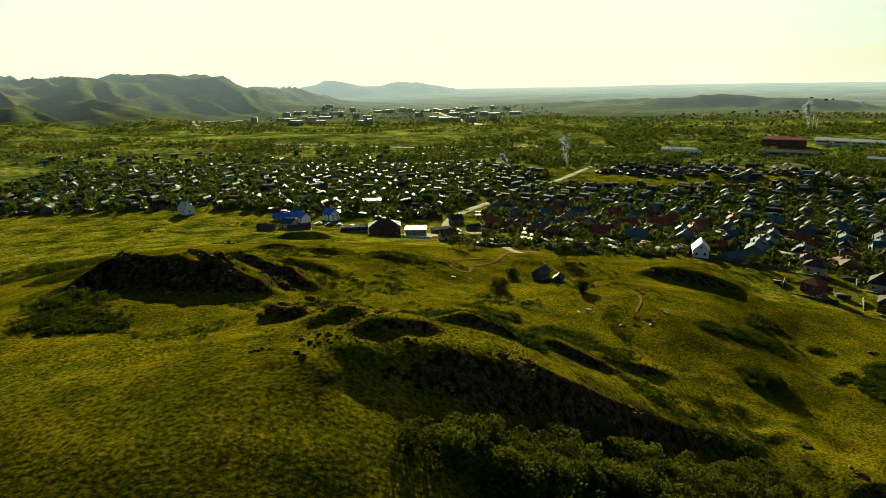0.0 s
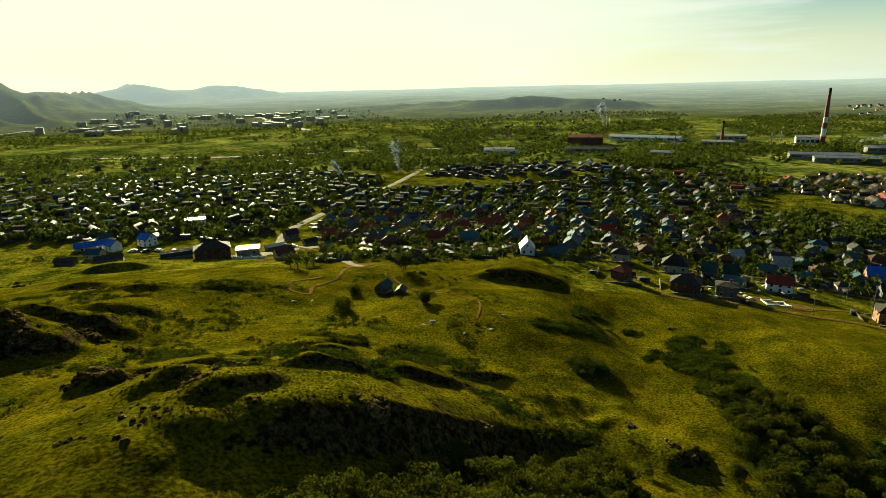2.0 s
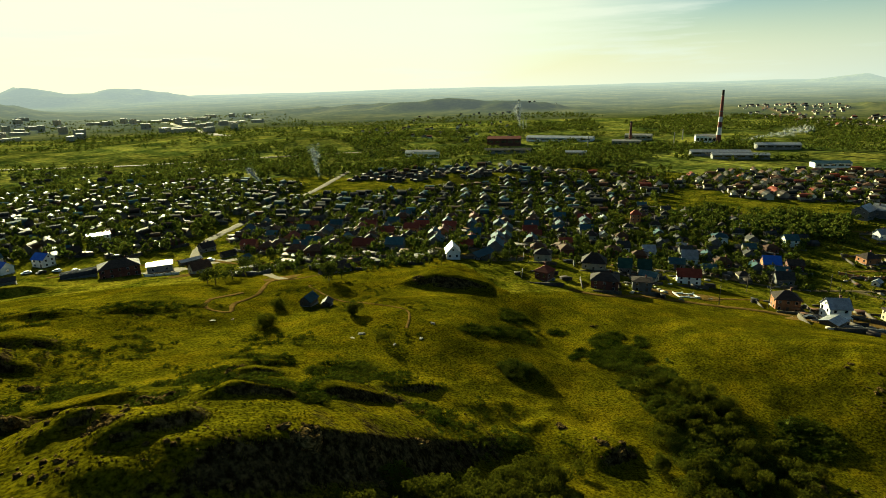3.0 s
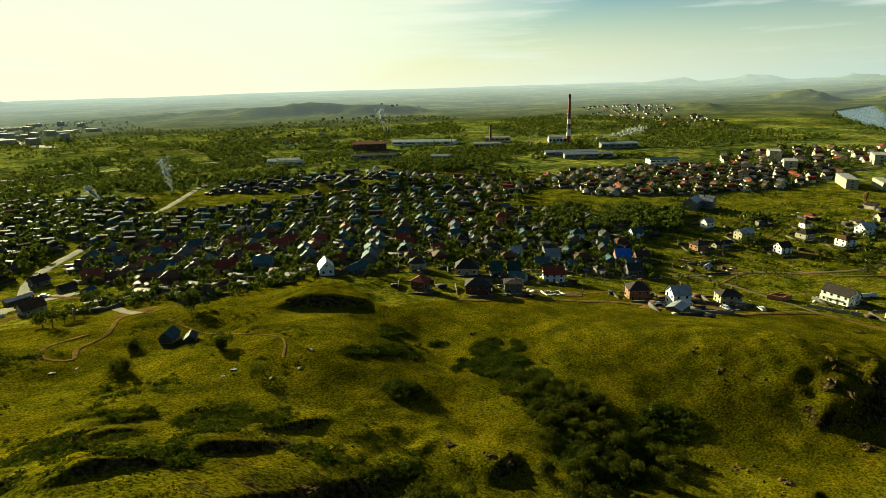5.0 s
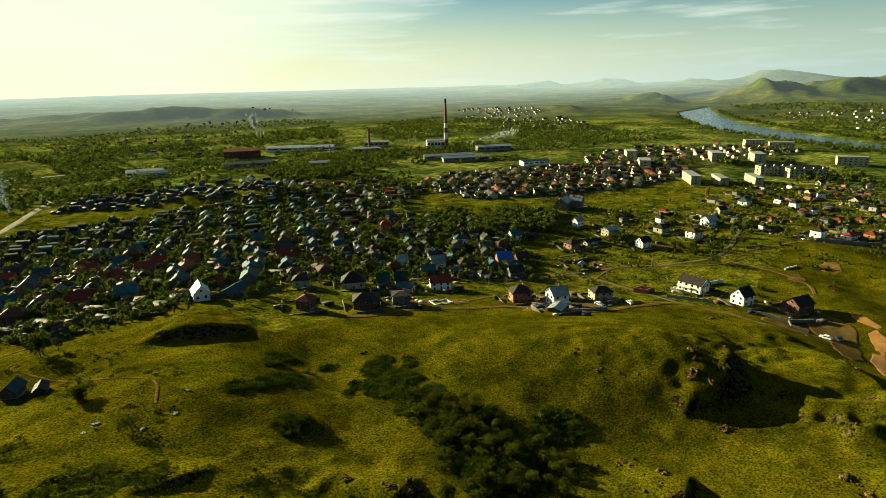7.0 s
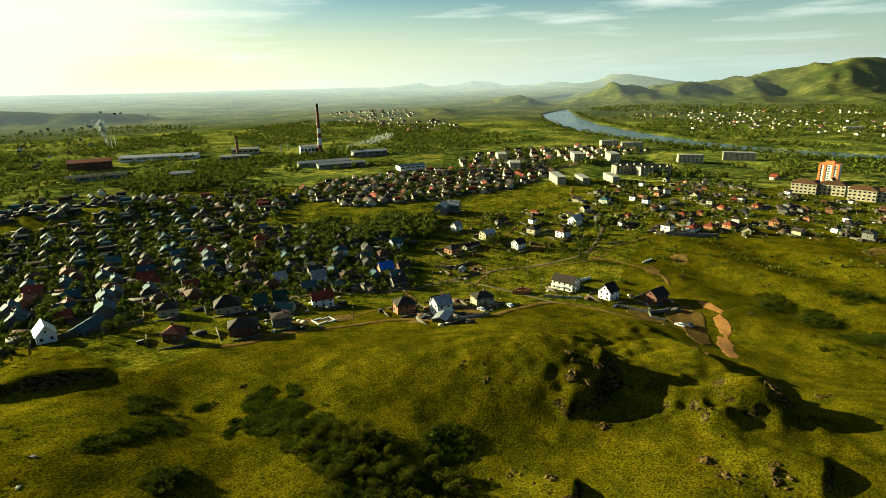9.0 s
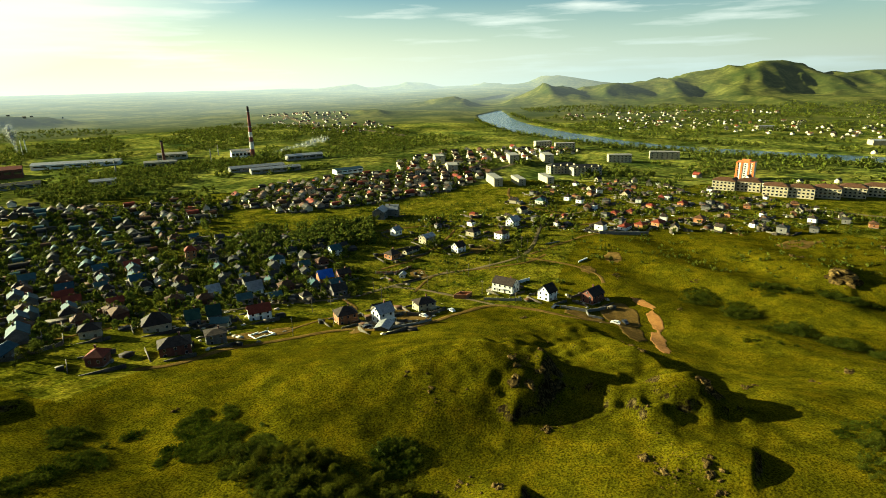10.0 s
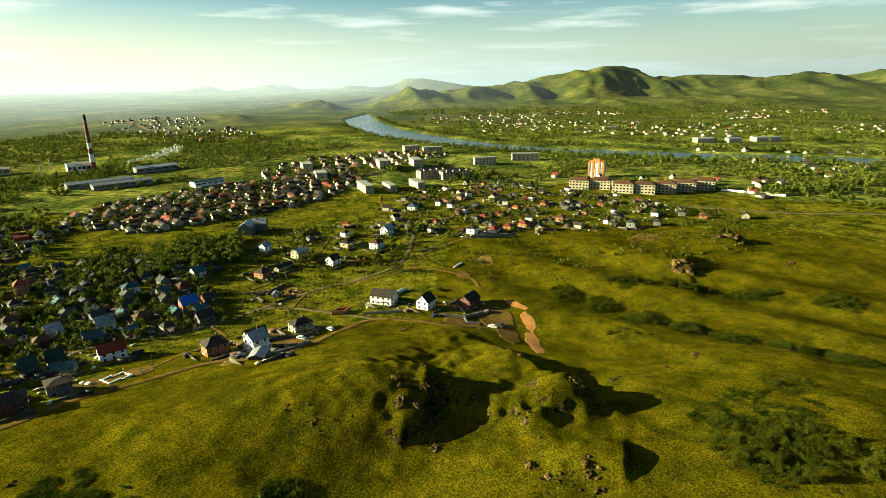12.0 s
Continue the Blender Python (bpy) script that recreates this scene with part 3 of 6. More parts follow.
def gable_walls(s, w, d, h, rise, slot=0):
    """Walls with gables at both ends of the x axis: a closed body on a footing below the ground."""
    x, y = w / 2, d / 2
    v = ((-x, -y, -1.2), (x, -y, -1.2), (x, y, -1.2), (-x, y, -1.2), (-x, -y, h), (x, -y, h), (x, y, h), (-x, y, h), (-x, 0, h + rise), (x, 0, h + rise))
    return s.add(v, ((0, 1, 5, 4), (2, 3, 7, 6), (1, 2, 6, 9, 5), (3, 0, 4, 8, 7)), slot)


def gable_roof(s, w, d, h, rise, over=0.5, thick=0.18, slot=0):
    x, y = w / 2 + over, d / 2 + over
    drop = rise * over / (d / 2)
    for side in (-1, 1):
        lo, hi = h - drop + 0.03, h + rise + 0.03
        v = [(-x, side * y, lo), (x, side * y, lo), (x, 0, hi), (-x, 0, hi)]
        v += [(a, b, c + thick) for a, b, c in v]
        s.add(v, ((0, 3, 2, 1), (4, 5, 6, 7), (0, 1, 5, 4), (1, 2, 6, 5), (3, 0, 4, 7)), slot)
    return s


def hip_roof(s, w, d, h, rise, over=0.6, thick=0.16, slot=0):
    x, y, r = w / 2 + over, d / 2 + over, max(0.4, (w - d) / 2 + 0.6)
    v = ((-x, -y, h), (x, -y, h), (x, y, h), (-x, y, h), (-x, -y, h + thick), (x, -y, h + thick), (x, y, h + thick), (-x, y, h + thick), (-r, 0, h + rise), (r, 0, h + rise))
    return s.add(v, ((3, 2, 1, 0), (0, 1, 5, 4), (1, 2, 6, 5), (2, 3, 7, 6), (3, 0, 4, 7), (4, 5, 9, 8), (6, 7, 8, 9), (5, 6, 9), (7, 4, 8)), slot)


def mansard_roof(s, w, d, h, rise, over=0.4, slot=0):
    x, y = w / 2 + over, d / 2 + over
    lo, mid, top = h - 0.1, h + rise * 0.68, h + rise
    v = [(-x, -y, lo), (x, -y, lo), (x, -y * 0.68, mid), (-x, -y * 0.68, mid), (x, 0, top), (-x, 0, top), (x, y * 0.68, mid), (-x, y * 0.68, mid), (x, y, lo), (-x, y, lo)]
    return s.add(v, ((0, 1, 2, 3), (3, 2, 4, 5), (5, 4, 6, 7), (7, 6, 8, 9), (0, 3, 5, 7, 9), (1, 8, 6, 4, 2), (0, 9, 8, 1)), slot)


WINDOWS = {}


def add_window(house, x, y, z, face, wide=1.2, tall=1.4):
    """A window of frame and panes, let into the wall that faces that way (degrees)."""
    key = (wide, tall)
    if key not in WINDOWS:
        f = Shape().box(-wide / 2, -0.06, -tall / 2, wide / 2, 0.05, tall / 2)
        p = Shape().box(-wide / 2 + 0.06, -0.09, -tall / 2 + 0.06, wide / 2 - 0.06, -0.05, tall / 2 - 0.06)
        WINDOWS[key] = (f.mesh("window", TRIM), p.mesh("pane", PANE))
    frame_mesh, pane_mesh = WINDOWS[key]
    w = part("window", frame_mesh, None, house)
    w.matrix_basis = pose(x, y, z, 0, 0, face)
    part("pane", pane_mesh, None, w)


def make_house(label, w, d, h, rise, roof, wall_mat, roof_mat, storeys=1, windows=True, chimney=True, base=CONCRETE, porch=False, balcony=False, category="house"):
    """A house on its plinth, with its long side along x and its front to the south."""
    house = tagged(new("house"), label, category)
    body = Shape()
    if roof == "gable" or roof == "mansard":
        gable_walls(body, w, d, h, rise if roof == "gable" else 0.01)
    else:
        body.box(-w / 2, -d / 2, -1.2, w / 2, d / 2, h)
    part("wall", body, wall_mat, house)
    part("plinth", Shape().box(-w / 2 - 0.12, -d / 2 - 0.12, -1.3, w / 2 + 0.12, d / 2 + 0.12, 0.45), base, house)
    top = Shape()
    {"gable": gable_roof, "hip": hip_roof, "mansard": mansard_roof}[roof](top, w, d, h, rise)
    part("roof", top, roof_mat, house)
    if chimney:
        part("chimney", Shape().box(w * 0.16, d * 0.1, h, w * 0.16 + 0.7, d * 0.1 + 0.7, h + rise + 0.9).box(w * 0.16 - 0.08, d * 0.1 - 0.08, h + rise + 0.7, w * 0.16 + 0.78, d * 0.1 + 0.78, h + rise + 0.95), REDBRICK, house)
    if windows == "pair":
        for wx in (-w * 0.28, w * 0.28):
            add_window(house, wx, -d / 2, h * 0.5, 0)
    elif windows == "few":
        for wx in (-w * 0.28, w * 0.28):
            add_window(house, wx, -d / 2, h * 0.5, 0)
        for face in (-90, 90):
            add_window(house, w / 2 * (1 if face > 0 else -1), 0, h * 0.55, face)
    elif windows:
        per = max(2, int(w / 3.4))
        step = h / storeys
        for level in range(storeys):
            z = step * level + step * 0.56 + 0.1
            for i in range(per):
                x = -w / 2 + w * (i + 0.5) / per
                if not (level == 0 and i == per // 2):
                    add_window(house, x, -d / 2, z, 0)
                if i % 2 == 0:
                    add_window(house, x, d / 2, z, 180)
            for i in range(2):
                y = -d / 4 + d / 2 * i
                add_window(house, w / 2, y, z, 90)
                add_window(house, -w / 2, y, z, -90)
        if roof == "gable" and rise > 2.2:
            add_window(house, w / 2, 0, h + rise * 0.36, 90, 1.0, 1.1)
            add_window(house, -w / 2, 0, h + rise * 0.36, -90, 1.0, 1.1)
        dx = -w / 2 + w * (per // 2 + 0.5) / per
        part("door", Shape().box(dx - 0.55, -d / 2 - 0.07, 0.4, dx + 0.55, -d / 2 + 0.05, 2.5), DOOR, house)
        part("step", Shape().box(dx - 0.9, -d / 2 - 1.2, -0.6, dx + 0.9, -d / 2 - 0.12, 0.4), CONCRETE, house)
    if porch:
        p = Shape().box(w * 0.12, -d / 2 - 2.4, h * 0.42, w * 0.48, -d / 2, h * 0.42 + 0.2)
        for px in (w * 0.14, w * 0.46):
            p.box(px - 0.12, -d / 2 - 2.3, -1.0, px + 0.12, -d / 2 - 2.06, h * 0.42)
        part("porch", p, wall_mat, house)
    if balcony:
        b = Shape().box(-w / 2 + 0.3, -d / 2 - 1.3, h * 0.5, w * 0.1, -d / 2, h * 0.5 + 0.18).box(-w / 2 + 0.3, -d / 2 - 1.3, h * 0.5 + 0.18, w * 0.1, -d / 2 - 1.2, h * 0.5 + 1.0)
        b.box(-w / 2 + 0.3, -d / 2 - 1.3, -1.0, -w / 2 + 0.5, -d / 2 - 1.1, h * 0.5)
        part("balcony", b, PLASTER, house)
    return house


BUILT = {}


def settle(kind, build, x, y, turn=0.0, size=1.0, group=""):
    """Builds the first of a kind, copies it afterwards, and stands it on the ground."""
    m = stand(x, y, turn, 0.0, size)
    if kind not in BUILT:
        BUILT[kind] = build()
        BUILT[kind].matrix_world = m
        thing = BUILT[kind]
    else:
        thing = copy_thing(BUILT[kind], m)
    if group:
        tagged(thing, group=group)
    return thing


def road_strip(name, points, wide, label, mat=ROAD, lift=0.10):
    """A road that follows the ground along a smoothed line of points."""
    p = [Vector((x, y, 0)) for x, y in points]
    line = []
    for i in range(len(p) - 1):
        a, b, c, d = p[max(0, i - 1)], p[i], p[i + 1], p[min(len(p) - 1, i + 2)]
        n = max(3, int((c - b).length / 2.0))
        for j in range(n):
            t = j / n
            line.append(0.5 * ((2 * b) + (c - a) * t + (2 * a - 5 * b + 4 * c - d) * t * t + (3 * b - a - 3 * c + d) * t ** 3))
    line.append(p[-1])
    q = np.array([(v.x, v.y) for v in line])
    tangent = np.gradient(q, axis=0)
    tangent /= np.linalg.norm(tangent, axis=1, keepdims=True) + 1e-9
    side = np.stack([tangent[:, 1], -tangent[:, 0]], 1)
    across = np.array([-0.5, -0.42, -0.2, 0.0, 0.2, 0.42, 0.5]) * wide
    ragged = 1 + 0.16 * waves(q[:, 0], q[:, 1], 5, 21)
    xs = q[:, 0][None] + side[:, 0][None] * across[:, None] * ragged[None]
    ys = q[:, 1][None] + side[:, 1][None] * across[:, None] * ragged[None]
    zs = height(xs, ys) + lift
    zs[0] -= 0.35 + lift
    zs[-1] -= 0.35 + lift
    me = grid_mesh(name, xs[::-1], ys[::-1], zs[::-1], (mat,))
    return tagged(new(name, me), label, "road", kind="structure")


def earth_patch(name, x, y, rx, ry, turn, mat, label, lift=0.06):
    """Bare ground with a ragged rim, laid over the grass."""
    rings, sides = np.array([0.02, 0.35, 0.65, 0.88, 1.0, 1.06]), np.linspace(0, 2 * np.pi, 48, endpoint=False)
    rr, aa = np.meshgrid(rings, sides, indexing="ij")
    rim = 1 + 0.24 * waves(np.cos(aa) * 3 + x, np.sin(aa) * 3 + y, 1.0, 31)
    u, v = rr * rx * np.cos(aa) * rim, rr * ry * np.sin(aa) * rim
    c, s = math.cos(radians(turn)), math.sin(radians(turn))
    xs, ys = x + u * c - v * s, y + u * s + v * c
    zs = height(xs, ys) + lift
    zs[-1] -= 0.5 + lift
    return tagged(new(name, grid_mesh(name, xs, ys, zs, (mat,), closed=True)), label, "ground", kind="structure")

# ---------------------------------------------------------------- roads and bare ground
road_strip("road", ((128.0, 168.0), (137.3, 160.0), (156.7, 154.8), (179.2, 138.7), (192.5, 125.9), (200.4, 101.4), (231.5, 91.8), (253.9, 80.8), (252.6, 62.1), (245.3, 43.7), (249.9, 26.0)), 4.0, "rutted dirt road along the edge of the houses", DIRT)
road_strip("road", ((200.1, 195.9), (220.5, 184.0), (244.9, 158.3), (273.4, 145.2), (302.2, 128.6), (320.7, 108.1), (345.7, 88.8), (373.8, 86.0), (418.6, 88.8), (458.7, 73.6), (512.9, 40.7)), 3.2, "pale dirt lane climbing past new houses", ROAD)
road_strip("road", ((273.4, 145.2), (273.2, 124.4), (263.8, 99.0), (254.1, 78.6)), 3.0, "dirt lane between building plots", ROAD)
road_strip("road", ((-60.0, 296.2), (-22.2, 307.0), (1.0, 308.5), (20.0, 276.0), (31.0, 265.3), (72.4, 243.9), (94.1, 233.9), (129.4, 225.1), (162.2, 216.8), (200.1, 195.9)), 3.0, "brown village street at the foot of the hill", DIRT)
road_strip("road", ((1.0, 308.5), (10.1, 353.3), (49.7, 419.6), (85.0, 475.2), (124.1, 538.5), (177.4, 636.5)), 7.0, "wide pale main street between the houses", ROAD)
road_strip("road", ((-30.3, 321.6), (-26.2, 350.0), (-63.7, 421.2), (-123.7, 522.8)), 4.0, "narrow pale lane among gardens", ROAD)
road_strip("road", ((160.1, 345.3), (217.2, 312.9), (257.6, 304.8), (292.6, 277.9), (330.8, 270.6)), 4.0, "earth lane above the gardens", DIRT)
road_strip("road", ((231.0, 174.5), (269.5, 203.8), (303.6, 224.4)), 6.0, "short street of pale concrete", ROAD)
road_strip("road", ((533.5, -95.0), (517.3, -148.3), (502.3, -210.6), (502.6, -283.9), (486.9, -436.0)), 5.0, "distant lane over the pasture", ROAD)
road_strip("road", ((44, 212), (35, 210), (25, 210), (18, 191), (10, 182), (8, 173), (2, 177), (4, 190), (14, 194)), 1.6, "worn cart track looping over the grass", DIRT)
road_strip("road", ((37.7, 197), (36, 194), (39, 182), (47, 162), (54, 147), (49, 134)), 0.8, "faint footpath past a shed", DIRT)
road_strip("road", ((452.2, 297.8), (515.3, 257.4), (578.1, 221.6), (660.2, 195.6), (778.9, 173.9)), 7.0, "street beside the new housing", ROAD)
road_strip("road", ((1625, 1207), (1234, 777), (1127, 560), (1080, 500)), 14.0, "far highway across the plain", ROAD, 0.8)
road_strip("road", ((-560, 1330), (-600, 1400), (-590, 1480), (-540, 1560), (-520, 1620)), 16.0, "curving far highway in the haze", ROAD, 1.0)
road_strip("road", ((110, 1300), (82, 1359), (20, 1678), (-30, 2100)), 22.0, "straight far avenue of the town", ROAD, 1.0)
road_strip("road", ((-266.5, 922.4), (-61.5, 881.3), (123.4, 863.7), (340.0, 824.1)), 9.0, "railway embankment road on the plain", ROAD, 0.5)
for points, wide, label, mat in (
    (((268, 129), (303, 129), (320, 104), (336, 82), (352, 74)), 2.2, "faint cart track across the pasture", DIRT),
    (((345, 89), (336, 60), (322, 40), (306, 34)), 2.4, "worn track down the slope", DIRT),
    (((350, 84), (380, 66), (400, 52), (412, 30)), 2.2, "worn track to the walled terrace", DIRT),
    (((413, 87), (430, 60), (452, 30), (470, -10), (486, -60), (500, -100)), 3.2, "dirt lane between the slope houses", DIRT),
    (((458, 73), (470, 96), (486, 120), (520, 140), (560, 150)), 3.0, "earth lane towards the long blocks", DIRT),
    (((345, 230), (372, 205), (395, 178), (404, 150), (412, 120), (414, 90)), 2.6, "brown lane past scattered houses", DIRT),
    (((300, 165), (330, 152), (365, 148), (395, 150)), 2.4, "earth lane along the bungalow fences", DIRT),
    (((185, 150), (205, 145), (225, 140), (244, 158)), 2.2, "muddy path between building sites", DIRT),
    (((26, 236), (28, 222), (30, 212)), 4.0, "trodden lane into the village", ROAD),
):
    road_strip("road", points, wide, label, mat)
for x, y, rx, ry, turn, mat, label in (
    (264, 22, 17, 8, 12, DIRT, "levelled building yard of brown earth"), (242, 16, 13, 5, 8, DIRT, "churned earth at the foot of a cutting"),
    (281, 13, 8, 2.4, 42, CLAY, "curved cutting of raw ochre clay"), (263, 7.5, 11, 2.8, 14, CLAY, "raw ochre clay bank above a yard"), (241, 6.0, 12, 3.2, 4, CLAY, "slope of raw orange clay"), (226, 4.4, 8, 2.6, 10, CLAY, "tongue of spilled ochre clay"),
    (30, 216, 8, 4.5, 30, DIRT, "bare trampled ground at the lane end"), (-12, 284, 11, 7, -30, ROAD, "pale paved yard by the street"), (-2, 262, 9, 4, 10, DIRT, "earth yard of a farmstead"),
    (209, 112, 20, 9, -25, DIRT, "churned earth round a building site"), (253.8, 37.9, 10, 6, 70, DIRT, "levelled building plot"),
    (177, 157, 14, 6, -35, DIRT, "dug earth round a foundation"), (224, 118, 12, 6, 20, DIRT, "bare yard before new houses"),
    (413, -76, 15, 7, -60, DIRT, "quarried bank of bare earth"), (328, 45, 8, 4, 20, DIRT, "eroded earth on a slope"), (357, 33, 9, 5, 10, DIRT, "scraped earth slope"),
    (12.0, 292.3, 12, 6, -10, ROAD, "pale paved forecourt"), (440, -40, 12, 5, 30, DIRT, "trampled earth of a yard"), (300, 140, 10, 5, 40, DIRT, "bare plot beside the lane"), (356, 118, 11, 5, -20, DIRT, "building plot of bare earth"),
):
    earth_patch("ground", x, y, rx, ry, turn, mat, label)

# ---------------------------------------------------------------- houses at the edge of the hill, one by one


def place_house(x, y, turn, label, w, d, h, rise, roof, wall_mat, roof_mat, **more):
    house = make_house(label, w, d, h, rise, roof, wall_mat, roof_mat, **more)
    house.matrix_world = stand(x, y, turn, 0.0, 0.8)
    return house


place_house(104.5, 219.9, 68, "tall white barn-like house with a steep pale metal gable", 10, 7.5, 4.6, 4.0, "gable", PLASTER, TIN, chimney=False)
place_house(117.5, 217.9, 24, "long low building under a bright blue metal roof", 15, 8, 3.0, 2.0, "gable", GREYWALL, BLUE, chimney=False)
place_house(127.7, 183.2, 26, "small red house with a red hipped roof", 7.5, 7, 4.6, 2.6, "hip", REDBRICK, REDROOF)
place_house(147.8, 213.1, -42, "ochre house under a dark hipped roof", 9, 8, 4.8, 2.6, "hip", CREAM, DARKROOF)
place_house(147.1, 169.8, -42, "large dark brick house with a brown shingle roof", 13, 10, 5.2, 3.0, "hip", REDBRICK, DARKROOF, storeys=2)
place_house(162.7, 165.7, -42, "unplastered block house with a dark flat-pitched roof", 9, 8, 5.4, 1.2, "hip", GREYWALL, DARKROOF, storeys=2)
place_house(166.3, 199.3, -42, "broad house beneath a big dark pyramid roof", 13, 11, 4.6, 5.0, "hip", CREAM, DARKROOF, storeys=1)
place_house(179.3, 193.3, -42, "row house with a dark green peaked roof", 7, 9, 4.2, 4.0, "gable", GREYWALL, GREENROOF, windows="few")
place_house(188.8, 190.8, -42, "row house with a glossy green peaked roof", 7, 9, 4.2, 4.2, "gable", GREYWALL, GREENROOF, windows="few")
place_house(182.4, 181.3, 114, "low annex with a grey-green metal roof", 9, 6, 2.8, 2.0, "gable", CREAM, TEAL, windows="few", chimney=False)
place_house(199.1, 174.6, -42, "white two-storey house with a dark red roof", 12, 8, 5.0, 3.4, "gable", PLASTER, REDROOF, storeys=2)
place_house(203.6, 132.7, -42, "orange brick house with a dark hipped roof", 10.5, 9.5, 6.0, 3.4, "hip", BRICK, DARKROOF, storeys=2, porch=True)
place_house(208.3, 117.1, -32, "cream tower-like house with a bright metal gable", 9, 8.5, 6.4, 3.6, "gable", PLASTER, TIN, storeys=2, porch=True)
place_house(222.4, 124.8, -42, "dark-roofed house behind a pale gable", 11, 7, 3.6, 3.2, "gable", CREAM, DARKROOF, windows="few")
place_house(195.1, 110.0, 8, "low shed with a bare shining metal roof", 9, 7, 2.4, 1.2, "gable", TIMBER, TIN, windows=False, chimney=False, category="shed")
place_house(237.2, 110.2, -42, "pale brick house with a dark brown roof and porch", 11, 9, 5.2, 2.6, "hip", CREAM, DARKROOF, storeys=2, porch=True)
place_house(283.6, 82.4, -104, "white two-storey house with balcony and dark gable roof", 15, 10, 6.2, 3.2, "gable", PLASTER, DARKROOF, storeys=2, balcony=True)
place_house(275.5, 58.8, -24, "white house with a steep dark gable", 9, 8.5, 6.0, 4.2, "gable", PLASTER, DARKROOF, storeys=2, chimney=False)
place_house(281.0, 37.3, -28, "unfinished brown brick house with twin dark gables", 12, 9, 5.6, 3.6, "gable", REDBRICK, DARKROOF, storeys=2, porch=True)
place_house(267.6, 183.6, -40, "bright blue roofed house with orange brick gable", 10, 9, 4.4, 4.4, "gable", BRICK, VIVID, storeys=1, porch=True)
place_house(279.1, 178.4, -42, "brown brick house next to the blue roof", 9, 8, 3.8, 2.6, "gable", REDBRICK, DARKROOF, windows="few")
place_house(282.7, 226.9, -42, "white house with a pale blue metal roof", 10, 9, 4.8, 2.8, "hip", PLASTER, BLUE, storeys=1)
place_house(313.9, 205.0, -30, "white gabled house with a teal roof", 9, 8, 5.0, 3.6, "gable", PLASTER, TEAL, storeys=2)
place_house(232.6, 204.3, -34, "white house with a steep bare metal gable roof", 9.5, 7, 4.0, 4.6, "gable", PLASTER, TIN, chimney=False)
place_house(221.0, 220.8, -30, "small white house with a pale green gable", 8, 7, 3.6, 3.6, "gable", PLASTER, TIN, chimney=False)
place_house(213.5, 231.8, -30, "white garden house with a grey peaked roof", 8, 7, 3.4, 3.4, "gable", PLASTER, SLATE, windows="few")
place_house(269.6, 248.6, 40, "grey house with a rounded dull metal roof", 9, 8, 4.2, 2.6, "mansard", GREYWALL, SLATE, windows="few")
place_house(269.2, 281.4, -42, "tall narrow orange brick house with a red roof", 8, 7, 8.0, 3.6, "hip", BRICK, REDROOF, storeys=3)
place_house(322.8, 167.7, -20, "orange brick bungalow with a dark roof and a fence", 10, 9, 4.2, 3.2, "hip", BRICK, DARKROOF)
place_house(337.6, 160.8, -20, "long low shed with a dark roof beside the bungalow", 16, 5, 2.6, 1.4, "gable", CREAM, DARKROOF, windows="few", chimney=False)
place_house(360.2, 158.5, -24, "pale two-storey house with a grey metal roof", 12, 9, 5.6, 2.4, "gable", CREAM, TIN, storeys=2)
place_house(347.8, 131.2, -26, "white house with a black gable roof", 9, 8, 5.0, 3.2, "gable", PLASTER, DARKROOF, storeys=2)
place_house(369.3, 186.8, -20, "small white house alone on the grass", 8, 7, 5.0, 3.0, "gable", PLASTER, TIN, windows="few")
place_house(380.7, 110.3, -24, "white house with teal trim and red-brown hipped roof", 10, 9, 5.4, 2.6, "hip", PLASTER, RUST, storeys=2)
place_house(384.4, 132.6, -20, "low brick house with a dark roof", 10, 9, 4.0, 2.8, "hip", CREAM, DARKROOF, windows="few")
place_house(415.3, 110.7, -24, "white gabled house with a light grey roof", 11, 9, 5.4, 3.8, "gable", PLASTER, TIN, storeys=2)
place_house(292.1, 146.5, 10, "small white roadside hut", 5, 4, 2.4, 1.4, "gable", PLASTER, TIN, windows="few", chimney=False, category="hut")
place_house(410.4, 219.9, 10, "grey stone mansion with many small peaks", 17, 12, 7.5, 4.0, "gable", GREYWALL, TIN, storeys=2, porch=True)
place_house(421.0, 214.3, 100, "grey stone side wing of the mansion", 13, 8, 7.0, 4.6, "gable", GREYWALL, TIN, storeys=2)
place_house(494.9, 105.6, -10, "white house with a turquoise hipped roof", 10, 9, 4.4, 3.0, "hip", PLASTER, TEAL, windows="few")
place_house(31.9, 175.7, 50, "small weathered shed with a blue-grey slate roof", 6.5, 4.5, 2.4, 2.0, "gable", TIMBER, TEAL, windows=False, chimney=False, category="shed")
place_house(36.6, 171.2, 64, "lean-to of dark boards beside a shed", 5, 3.4, 1.8, 1.2, "gable", TIMBER, SLATE, windows=False, chimney=False, category="shed")
place_house(49.9, 213.5, 8, "long earth-coloured barn with a dark low roof", 15, 5.5, 1.8, 1.2, "gable", TIMBER, DARKROOF, windows=False, chimney=False, category="barn")
place_house(61.7, 226.9, 6, "long low barn with a mossy roof", 16, 5.5, 1.8, 1.2, "gable", TIMBER, DARKROOF, windows=False, chimney=False, category="barn")
place_house(-47.1, 374.8, 10, "white boxy building with a flat pale roof", 14, 10, 6.0, 0.7, "hip", PLASTER, TIN, storeys=2)
place_house(-90.9, 322.0, 12, "long building under a vivid blue roof", 18, 8, 3.0, 2.4, "gable", CREAM, VIVID, windows="few", chimney=False)
place_house(-79.4, 315.5, -50, "white house with a blue gable roof", 8, 7, 4.4, 2.8, "gable", PLASTER, VIVID, windows="few")
